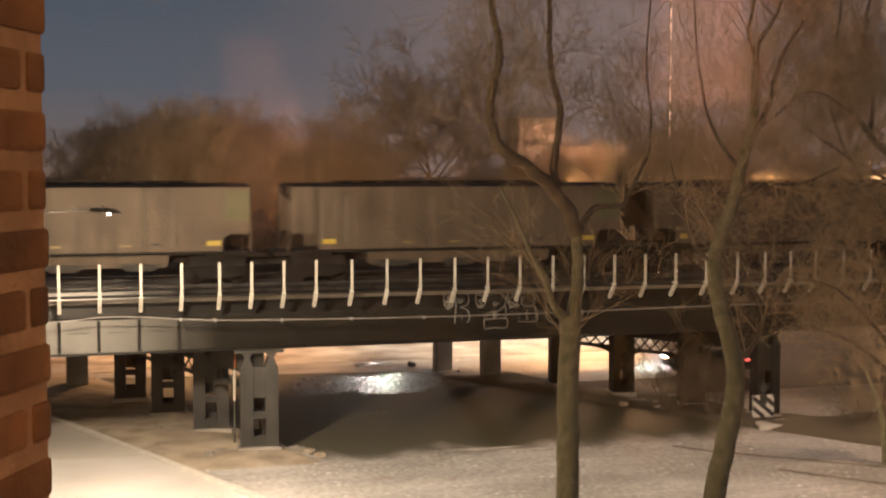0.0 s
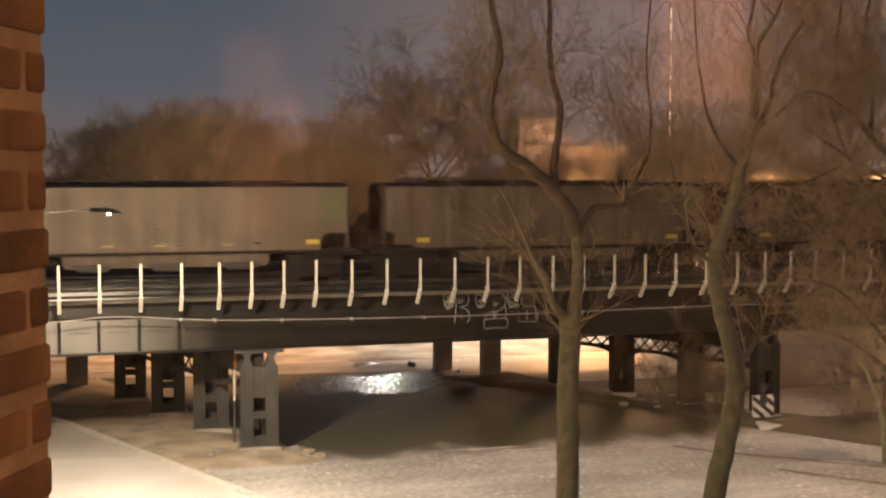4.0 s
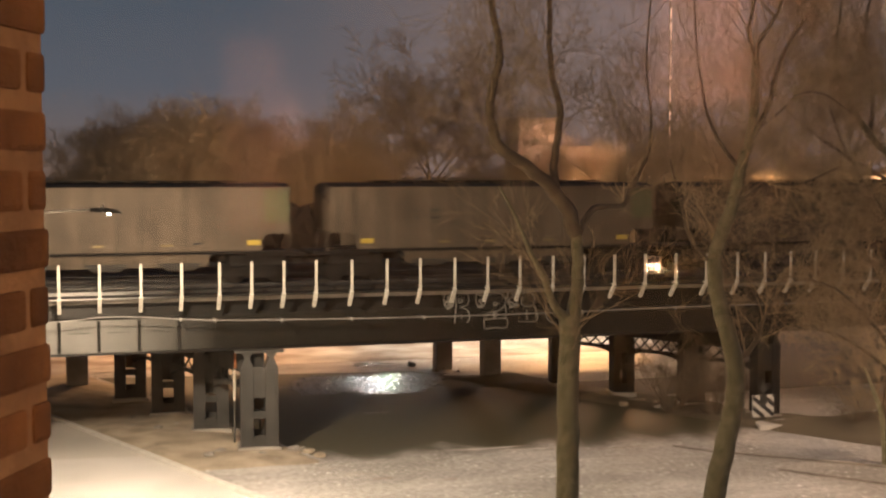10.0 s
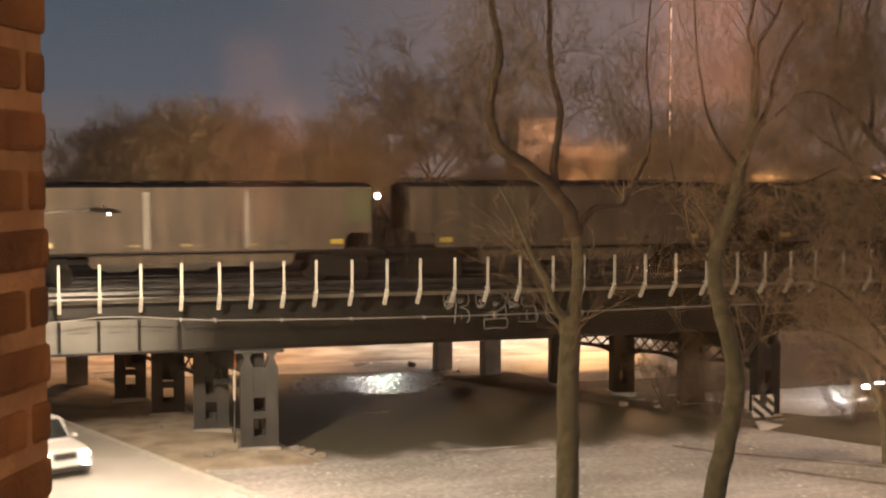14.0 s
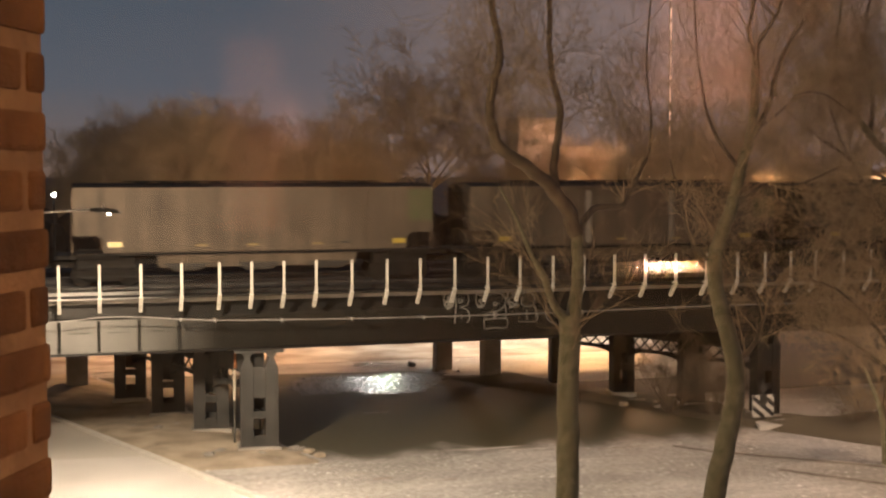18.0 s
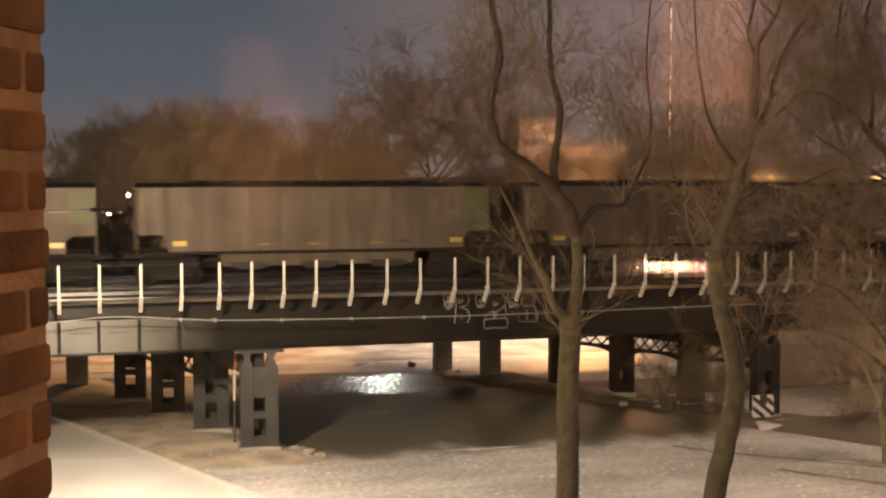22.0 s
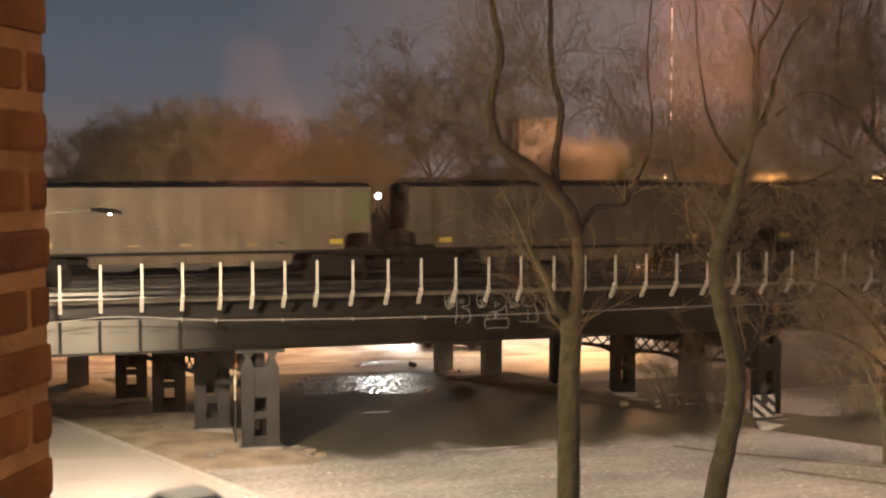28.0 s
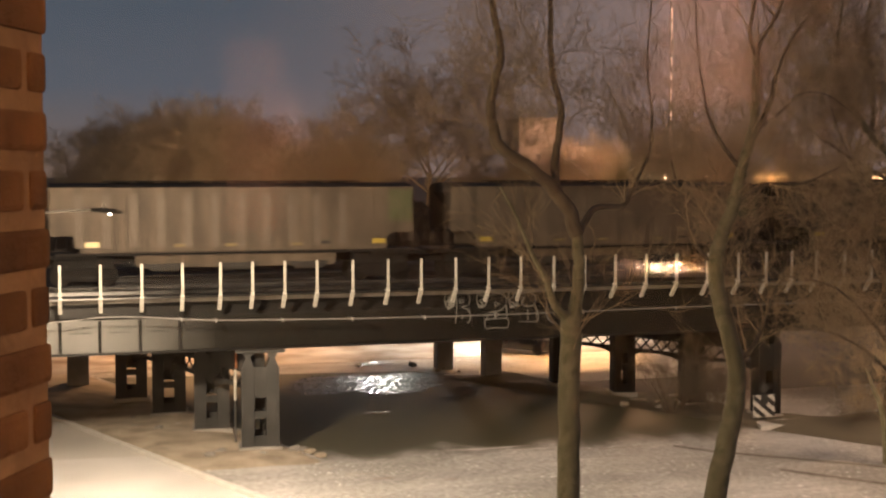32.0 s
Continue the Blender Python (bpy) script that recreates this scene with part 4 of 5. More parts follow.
# ---- trees ----
def tree(name, label, stems, seed, trunk_share=1.0, twigs=3, reach=2.6, kids=5, bark=None, gain=1.0, trunk_index=0, density=1.0, low=0.004, spread=0.7, start=0.25, limb_start=0.25):
    """stems: (control points, radius at the foot, radius at the tip, and where it differs the bark and the share of twigs). The first is the trunk."""
    rng = random.Random(seed)
    tr = thing(name, label, "tree")
    crown = Tubes()
    for i, (pts, r0, r1, *rest) in enumerate(stems):
        bark_of, share = rest if rest else ((BARK, trunk_share) if i == 0 else (LIMB, 1.0))
        path = smooth_path(pts, 5)
        n = len(path)
        rad = [r0 + (r1 - r0) * (j / (n - 1)) ** 0.8 for j in range(n)]
        sway = 0.06 if i == 0 or rest else 0.13
        path = [p + Vector((rng.gauss(0, sway) * r, rng.gauss(0, sway) * r, 0)) for p, r in zip(path, rad)]
        t = Tubes()
        t.add(path, rad, 10 if r0 > 0.1 else 7)
        t.make("trunk" if i == 0 else "limb", bark_of, tr)
        total = sum((path[j + 1] - path[j]).length for j in range(n - 1))
        count = int(total * 2.2 * density * share)
        for c in range(count):
            u = rng.uniform(start if i == 0 else limb_start, 1.0)
            j = min(n - 2, int(u * (n - 1)))
            d = (path[j + 1] - path[j]).normalized()
            side = Vector((rng.gauss(0, 1), rng.gauss(0, 1), rng.gauss(0.15, 0.7))).cross(d).normalized()
            sprout(rng, crown, path[j], d * 0.55 + side * 0.8 + Vector((0, 0, 0.25)), reach * rng.uniform(0.5, 1.15) * gain, max(low, min(rad[j] * 0.45, 0.016 * gain)), twigs, spread, 0.12, kids, 4, 0.16, low)
    crown.make("crown", TWIG, tr, "crown of fine bare twigs")
    return tr


D = 27.0
tree("street_tree", "bare grey-green street tree with forked leaning limbs", [
    ([(10.90, D, 0), (10.95, D, 3.74), (10.96, D, 6.11), (11.02, D, 7.95)], 0.28, 0.235),
    ([(11.03, D, 7.75), (11.15, D, 8.4), (11.19, D, 9.1), (11.14, D, 9.77)], 0.17, 0.12, BARK, 0.2),
    ([(11.14, D, 9.77), (10.73, D, 10.6), (10.05, D, 11.24), (9.31, D, 11.74), (9.09, D, 12.35), (9.14, D, 13.1), (9.31, D, 13.84), (9.08, D, 14.94), (8.98, D, 16.4)], 0.19, 0.055),
    ([(10.73, D, 10.6), (10.66, D + 0.2, 11.11), (10.72, D + 0.2, 11.74), (10.85, D + 0.3, 12.63), (10.62, D + 0.3, 13.5), (10.63, D + 0.4, 15.0), (10.7, D + 0.5, 16.4)], 0.11, 0.05),
    ([(11.14, D, 9.77), (11.69, D + 0.3, 10.34), (12.53, D + 0.6, 10.4), (12.88, D + 0.8, 10.85), (13.37, D + 1, 11.63), (13.5, D + 1.1, 12.54), (13.41, D + 1.2, 13.83), (13.61, D + 1.3, 16.0)], 0.085, 0.018),
    ([(11.02, D, 7.79), (10.54, D - 0.2, 8.19), (10.26, D - 0.3, 8.83), (9.92, D - 0.4, 9.35), (9.52, D - 0.4, 10.23), (9.12, D - 0.5, 10.86)], 0.12, 0.02, BARK, 0.2),
], 11, trunk_share=0.25, twigs=3, reach=2.2, kids=5, density=1.0, low=0.003, start=0.8, limb_start=0.3)
tree("street_tree", "bare crooked street tree with a bent trunk", [
    ([(14.55, D, 0), (14.70, D, 3.4), (14.99, D, 4.83), (15.2, D, 5.9), (15.19, D, 6.71), (14.85, D, 7.8), (14.62, D, 8.86), (14.77, D, 9.66), (15.1, D, 10.45), (15.27, D, 11.24), (15.48, D, 11.9), (15.62, D, 12.57), (15.64, D, 13.88)], 0.29, 0.09),
    ([(15.64, D, 13.88), (15.44, D, 14.4), (15.57, D, 15.19), (15.5, D, 16.6)], 0.07, 0.03),
    ([(15.64, D, 13.88), (15.81, D + 0.1, 14.28), (16.25, D + 0.2, 14.82), (16.55, D + 0.3, 15.4), (16.9, D + 0.3, 16.4)], 0.07, 0.03),
    ([(15.48, D, 11.9), (15.77, D + 0.1, 12.2), (16.14, D + 0.2, 12.84), (16.35, D + 0.3, 13.5), (16.86, D + 0.4, 14.44), (17.4, D + 0.4, 15.1), (18.0, D + 0.4, 16.2)], 0.085, 0.03),
    ([(15.77, D + 0.1, 12.2), (16.59, D + 0.3, 12.71), (17.04, D + 0.4, 13.05), (17.81, D + 0.5, 13.07), (18.6, D + 0.5, 12.6)], 0.035, 0.012),
    ([(15.27, D, 11.24), (14.9, D + 0.2, 11.8), (14.6, D + 0.4, 12.55), (14.4, D + 0.5, 13.84), (14.35, D + 0.6, 15.14), (14.3, D + 0.6, 16.2)], 0.06, 0.02),
    ([(15.19, D, 6.71), (15.86, D + 0.3, 7.02), (16.22, D + 0.4, 7.75), (16.67, D + 0.5, 8.55)], 0.08, 0.02),
    ([(14.62, D, 9.0), (14.11, D + 0.2, 9.6), (13.88, D + 0.3, 10.5), (13.65, D + 0.4, 11.5)], 0.06, 0.02),
    ([(15.1, D, 10.45), (15.8, D - 0.3, 10.9), (16.6, D - 0.4, 10.9), (17.6, D - 0.5, 11.3)], 0.05, 0.015),
], 12, trunk_share=0.5, twigs=3, reach=2.2, kids=5, density=1.3, low=0.003, start=0.5, limb_start=0.25)
tree("roadside_tree", "slim bare tree on the planted bank", [
    ([(30.19, 42, 0), (29.99, 42, 1.8), (29.54, 42, 2.91), (29.15, 42, 3.79)], 0.16, 0.04),
    ([(29.99, 42, 1.8), (30.27, 42, 3.75), (30.6, 42, 5.69)], 0.11, 0.03)], 13, reach=1.6, kids=5)
tree("bank_tree", "bare spreading tree standing on the bank", [
    ([(27.4, 36, 0), (27.0, 36, 6.0), (26.34, 36, 10.73), (25.03, 36, 12.37), (24.17, 36, 13.44), (23.73, 36, 14.69), (23.89, 36, 16.65)], 0.22, 0.04),
    ([(25.03, 36, 12.37), (25.1, 36, 14.0), (24.75, 36, 15.61), (25.12, 36, 17.42)], 0.09, 0.03),
    ([(27.25, 36, 3.5), (25.5, 36, 6.0), (23.5, 35.5, 7.5), (21.3, 35, 8.0)], 0.10, 0.02),
    ([(27.1, 36, 5.0), (25.0, 36, 8.5), (22.8, 36, 10.0), (20.3, 36, 10.6)], 0.10, 0.02),
    ([(27.3, 36, 2.6), (26.0, 36.5, 4.8), (24.3, 37, 5.9), (22.6, 37, 6.0)], 0.08, 0.02),
    ([(26.8, 36, 7.0), (25.2, 35, 9.5), (23.6, 35, 11.6), (22.6, 34.6, 13.2)], 0.09, 0.02),
    ([(26.3, 36, 10.7), (24.0, 35.5, 11.6), (21.8, 35.5, 13.0), (20.6, 35.5, 14.6)], 0.08, 0.02)], 14, reach=2.0, kids=5, start=0.5, density=1.3)


def far_tree(x, y, height, seed, label="distant bare tree with a broad rounded crown", width=1.0, low=0.011, kids=6, depth=4):
    rng = random.Random(seed)
    tr = thing("bare_tree", label, "tree", (x, y, 0), group="trees beyond the bridge")
    t = Tubes()
    top = height * 0.45
    path = smooth_path([(0, 0, 0), (rng.uniform(-0.2, 0.2), 0, top * 0.5), (rng.uniform(-0.4, 0.4), 0, top)], 4)
    t.add(path, [0.32 * (1 - 0.4 * i / (len(path) - 1)) for i in range(len(path))], 8)
    t.make("trunk", TWIG, tr)
    crown = Tubes()
    for i in range(10):
        a = 2 * math.pi * i / 10 + rng.uniform(-0.3, 0.3)
        up = rng.uniform(0.35, 1.3)
        d = Vector((math.cos(a) * width, math.sin(a), up))
        p = path[-1 - rng.randint(0, 4)]
        sprout(rng, crown, p, d, height * 0.40 * rng.uniform(0.8, 1.15), 0.13, depth, 0.75, 0.10, kids, 4, 0.10, low)
    crown.make("crown", TWIG, tr, "crown of fine bare twigs")
    return tr


big = far_tree(39.4, 139, 25.5, 21, "large bare tree with a broad crown beyond the tracks", 1.1, low=0.014, kids=6)
small = far_tree(29.5, 140, 14.0, 22, kids=6)
for i, (x, y, s, a) in enumerate(((5.5, 140, 1.0, 10), (8.5, 146, 1.22, 70), (12.0, 138, 1.2, 130), (17.5, 150, 1.32, 200), (15.0, 142, 1.1, 10), (22.5, 140, 1.2, 50), (1.0, 150, 0.72, 260), (77, 150, 1.1, 40), (66, 128, 1.2, 90), (80, 135, 0.8, 160), (90, 140, 1.0, 250), (50, 138, 1.0, 210), (66.6, 160, 1.15, 75), (71.5, 158, 1.0, 15), (27.5, 141, 1.1, 330), (9.5, 139, 1.25, 20), (14.2, 144, 1.25, 280))):
    o = copy_thing(small if i % 2 else big, pose(x, y, 0, 0, 0, a))
    o.scale = (s,) * 3 if i % 2 else (s * 0.57,) * 3


tall = far_tree(43.5, 94, 25.0, 26, "tall bare tree with open crown behind the bridge", 0.9, low=0.011, kids=4, depth=3)
for x, y, k, a in ((52.5, 97, 1.05, 130), (60.5, 93, 0.95, 240), (75.0, 110, 1.15, 300), (70.0, 92, 0.9, 170)):
    copy_thing(tall, pose(x, y, 0, 0, 0, a)).scale = (k,) * 3


def shrub(x, y, size, seed, label="tangled bare brown shrub on the bank"):
    rng = random.Random(seed)
    s = thing("shrub", label, "shrub", (x, y, 0), group="shrubs on the bank")
    t = Tubes()
    for i in range(26):
        a = rng.uniform(0, 2 * math.pi)
        d = Vector((math.cos(a) * 0.5, math.sin(a) * 0.5, rng.uniform(0.6, 1.3)))
        sprout(rng, t, Vector((math.cos(a) * 0.3, math.sin(a) * 0.3, 0.0)), d, size * rng.uniform(0.6, 1.0), 0.025, 2, 0.7, 0.1, 5, 4, 0.15, 0.005)
    t.make("stems", LIMB, s)
    return s


bush = shrub(35.4, 47.2, 2.6, 31)
for i, (x, y, s, a) in enumerate(((37.5, 45.6, 1.1, 40), (33.2, 48.6, 0.7, 90), (39.5, 44.5, 1.3, 150), (27.2, 54.2, 1.15, 200), (28.5, 52.5, 1.05, 260))):
    copy_thing(bush, pose(x, y, 0, 0, 0, a)).scale = (s,) * 3


def hedge():
    """A belt of thickets beyond the tracks; their lack of light is put into a near-black colour."""
    rng = random.Random(17)
    for i in range(26):
        x = -14 + 3.9 * i + rng.uniform(-0.8, 0.8)
        h = 8.0 * rng.uniform(0.86, 1.04) + max(0.0, (x - 40) * 0.01)
        bm = bmesh.new()
        bmesh.ops.create_icosphere(bm, subdivisions=3, radius=1.0)
        for v in bm.verts:
            n = v.co.normalized()
            k = 1 + 0.28 * noise.noise(n * 2.2 + Vector((i, 0, 0))) + 0.16 * noise.noise(n * 6 + Vector((0, i, 0)))
            v.co = Vector((n.x * 3.0 * k, n.y * 2.2 * k, h / 2 + n.z * h / 2 * (1 if n.z < 0 else k)))
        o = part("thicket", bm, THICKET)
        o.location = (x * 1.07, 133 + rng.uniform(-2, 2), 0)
        tagged(o, "dense thicket in a belt beyond the tracks, coloured near black as if unlit", "shrub", "thickets beyond the tracks")


hedge()


# ---- far buildings and mast ----
def tower():
    b = thing("tower_building", "tall tan masonry building lit by orange lamps", "building", (68.0, 183, 0))
    part("wall", bm_box((0, 0, 9.5), (6.0, 6.0, 19.0), bevel=0.05), WALL_FAR, b)
    part("wing", bm_box((6.0, 1, 7.6), (6.4, 6.0, 15.2), bevel=0.05), WALL_FAR, b)
    part("parapet", bm_box((0, 0, 19.1), (6.3, 6.3, 0.5), bevel=0.05), WALL_FAR, b)
    win = None
    for i in range(3):
        for j in range(3):
            m = pose(-1.9 + 1.9 * j, -3.02, 7.0 + 3.1 * i)
            if win is None:
                win = part("window", bm_box((0, 0, 0), (0.9, 0.06, 1.5)), ROOF_FAR, b)
                win.matrix_local = m
            else:
                again(win, "window", m, b)


tower()


def depot():
    b = thing("depot_building", "long low depot with a row of lit windows", "building", (136, 222, 0))
    part("wall", bm_box((0, 0, 5.6), (44, 10, 11.2)), WALL_FAR, b)
    part("roof", bm_box((0, 0, 11.35), (44.6, 10.6, 0.3)), ROOF_FAR, b)
    rng = random.Random(9)
    pane = None
    for i in range(24):
        m = pose(-20.5 + 1.78 * i, -5.03, 10.45 + rng.uniform(-0.15, 0.15))
        if pane is None:
            pane = part("window", bm_box((0, 0, 0), (1.62, 0.05, 0.9)), WINDOW_GLOW, b, "lit window")
            pane.matrix_local = m
        elif rng.random() < 0.93:
            again(pane, "window", m, b)


depot()


def mast():
    # A vertical streak of light, built as an added pole with glowing tubes.
    b = thing("radio_mast", "tall slim pole of glowing tubes standing in for a streak of light", "mast", (99.4, 200, 0))
    t = Tubes()
    t.add([(0, 0, 0), (0, 0, 58)], [0.22, 0.12], 8)
    t.make("pole", STEEL_DARK, b)
    rng = random.Random(3)
    z = 9.0
    while z < 56:
        h = rng.uniform(0.5, 2.2)
        part("light_tube", rod(bmesh.new(), (0, -0.28, z), (0, -0.28, z + h), 0.13, n=6), MAST_GLOW, b)
        z += h + rng.uniform(0.1, 1.2)


mast()


# ---- hazard board ----
def hazard_board():
    h = thing("hazard_board", "white board with black diagonal stripes by the column", "sign", (29.82, 50.45, 0.17), 0)
    part("support", bm_box((0, 0.06, 0.8), (0.09, 0.05, 1.95)), STEEL_DARK, h)
    part("panel", bm_box((0, 0, 0.62), (1.08, 0.03, 1.0), bevel=0.005), WHITE_PAINT, h)
    part("bracket_plate", bm_box((0, -0.03, 0.92), (0.34, 0.02, 0.46), bevel=0.005), STEEL_DARK, h, "dark plate over the middle of the board")
    for k in range(-2, 3):
        # a band of slope -0.8 cut to the panel
        top = [(x, 0.62 - 0.8 * x + 0.46 * k + 0.115) for x in (-0.53, 0.53)]
        low = [(x, z - 0.18) for x, z in top]
        pts = []
        for i in range(13):
            x = -0.53 + 1.06 * i / 12
            pts.append((x, min(1.11, max(0.13, 0.62 - 0.8 * x + 0.46 * k + 0.115))))
        for i in range(12, -1, -1):
            x = -0.53 + 1.06 * i / 12
            pts.append((x, min(1.11, max(0.13, 0.62 - 0.8 * x + 0.46 * k - 0.115))))
        keep = [(a, b) for a, b in zip(pts[:13], pts[:12:-1]) if a[1] - b[1] > 0.004]
        if len(keep) > 1:
            bm = prism(bmesh.new(), [a for a, b in keep] + [b for a, b in keep[::-1]], -0.022, -0.017)
            part("stripe", bm, BLACK_PAINT, h, "black diagonal stripe")
    bm = rod(bmesh.new(), (0, -0.02, 1.42), (0, 0.02, 1.42), 0.20, n=20)
    part("round_plate", bm, STEEL_DARK, h, "round dark grey plate")


hazard_board()
lump = part("stone", box(bmesh.new(), (0, 0, 0.13), (0.42, 0.3, 0.3), Euler((0.2, 0.3, 0.5)).to_matrix(), 0.06), STEEL_DARK)
lump.location = (19.2, 71.2, 0.0)
tagged(lump, "dark lump of stone on the frosty pavement", "stone")
nose = part("concrete_nose", slab(bmesh.new(), [(28.9, 49.1), (31.6, 48.6), (31.9, 49.6), (30.6, 50.2), (29.2, 50.0)], 0.0, 0.22), KERB)
tagged(nose, "pale concrete nose slab at the foot of the hazard board", "kerb")


# ---- brick jamb of the window ----
def jamb():
    w = thing("wall_jamb", "red-brown brick window jamb with sandy mortar joints", "", kind="structure")
    a = Vector((-0.0008, 1.4474, 0))
    d = Vector((-0.0423, -0.0885, 0)).normalized()
    turn = math.degrees(math.atan2(d.y, d.x))
    core = part("mortar_bed", bm_box((0.24, -0.15, 11.15), (0.48, 0.26, 2.6)), MORTAR, w)
    core.matrix_local = pose(a.x, a.y, 0, 0, 0, turn)
    rng = random.Random(6)
    pitch = 0.0625
    sizes = {}
    for row in range(-18, 19):
        z = 11.132 + row * pitch
        spans = ((-0.004, 0.036), (0.049, 0.235), (0.247, 0.44)) if row % 2 == 0 else ((-0.006, 0.20), (0.212, 0.41))
        for u0, u1 in spans:
            key = (u0, u1)
            if key not in sizes:
                sizes[key] = part("brick", bm_box((0, 0, 0), (u1 - u0, 0.10, pitch - 0.019), bevel=0.007), BRICK, w)
                o = sizes[key]
            else:
                o = again(sizes[key], "brick", Matrix.Identity(4), w)
            o.matrix_local = pose(a.x, a.y, 0, 0, 0, turn) @ pose((u0 + u1) / 2, -0.066 + rng.uniform(-0.001, 0.001), z, rng.uniform(-0.2, 0.2), 0, rng.uniform(-0.15, 0.15))


jamb()


# ---- the room behind the window ----
def room():
    turn = -25.6

    def wall(name, c, size, material, label):
        o = part(name, bm_box((0, 0, 0), size), material)
        o.matrix_world = pose(0, 0, 0, 0, 0, turn) @ pose(*c)
        return tagged(o, label, "", "", "structure")
    wall("wall_back", (0.1, -3.1, 11.1), (7.0, 0.2, 3.2), ROOM_PAINT, "cream painted back wall of the room")
    wall("wall_side", (-3.5, -1.1, 11.1), (0.2, 4.2, 3.2), ROOM_PAINT, "cream painted side wall of the room")
    wall("wall_side", (3.7, -1.1, 11.1), (0.2, 4.2, 3.2), ROOM_PAINT, "cream painted side wall of the room")
    wall("floor", (0.1, -1.0, 9.4), (7.4, 4.6, 0.2), TIE, "dark wooden floor of the room")
    wall("ceiling", (0.1, -1.0, 12.8), (7.4, 4.6, 0.2), ROOM_PAINT, "plain cream ceiling of the room")
    wall("wall_window", (-2.25, 1.15, 11.1), (2.6, 0.26, 3.2), ROOM_PAINT, "wall beside the window")
    wall("wall_window", (3.2, 1.15, 11.1), (1.2, 0.26, 3.2), ROOM_PAINT, "wall beside the window")
    wall("wall_window", (0.85, 1.15, 9.85), (3.6, 0.26, 0.7), ROOM_PAINT, "wall below the window")
    wall("wall_window", (0.85, 1.15, 12.6), (3.6, 0.26, 0.3), ROOM_PAINT, "wall above the window")
    wall("wall_house", (0.1, -1.0, 4.62), (7.4, 4.6, 9.3), MORTAR, "sandy rendered lower storeys of the house")
    wall("roof_house", (0.1, -1.0, 13.1), (7.8, 5.0, 0.3), ROOF_FAR, "flat dark roof of the house")
    pane = wall("window_1", (0.93, 0.90, 11.3), (3.2, 0.006, 2.3), PANE, "large clear window pane with faint room reflections")
    pane.visible_shadow = False
    shade = thing("wall_lamp", "warm glowing fabric wall lamp in the room", "lamp")
    o = part("shade", rod(bmesh.new(), (0, 0, -0.32), (0, 0, 0.32), 0.17, 0.11, n=24), SHADE_GLOW, shade, smooth=False)
    part("mount", bm_box((0, -0.12, 0), (0.08, 0.2, 0.12), bevel=0.01), LAMP_METAL, shade)
    shade.matrix_world = pose(0, 0, 0, 0, 0, turn) @ pose(0.17, -2.80, 11.72)
    # Made-up lamp, placed so its reflection in the pane fits the camera's view.
    lantern = thing("floor_lamp", "unseen paper floor lamp added for the strip reflected in the pane", "lamp")
    part("shade", bm_box((0, 0, 1.78), (0.16, 0.16, 0.66), bevel=0.02), PAPER_GLOW, lantern, "glowing paper shade")
    part("stand", rod(bmesh.new(), (0, 0, 0.03), (0, 0, 1.46), 0.02, n=8), LAMP_METAL, lantern)
    part("foot", rod(bmesh.new(), (0, 0, 0), (0, 0, 0.03), 0.14, n=20), LAMP_METAL, lantern)
    lantern.matrix_world = pose(0, 0, 0, 0, 0, turn) @ pose(-1.386, -2.6, 9.5)
    sc = thing("wall_lamp", "small dim warm wall lamp in the room", "lamp")
    part("shade", rod(bmesh.new(), (0, 0, -0.10), (0, 0, 0.10), 0.17, 0.10, n=24), SCONCE_GLOW, sc)
    part("mount", bm_box((0, -0.10, 0), (0.06, 0.2, 0.10), bevel=0.01), LAMP_METAL, sc)
    sc.matrix_world = pose(0, 0, 0, 0, 0, turn) @ pose(-1.40, -2.82, 11.34)


room()


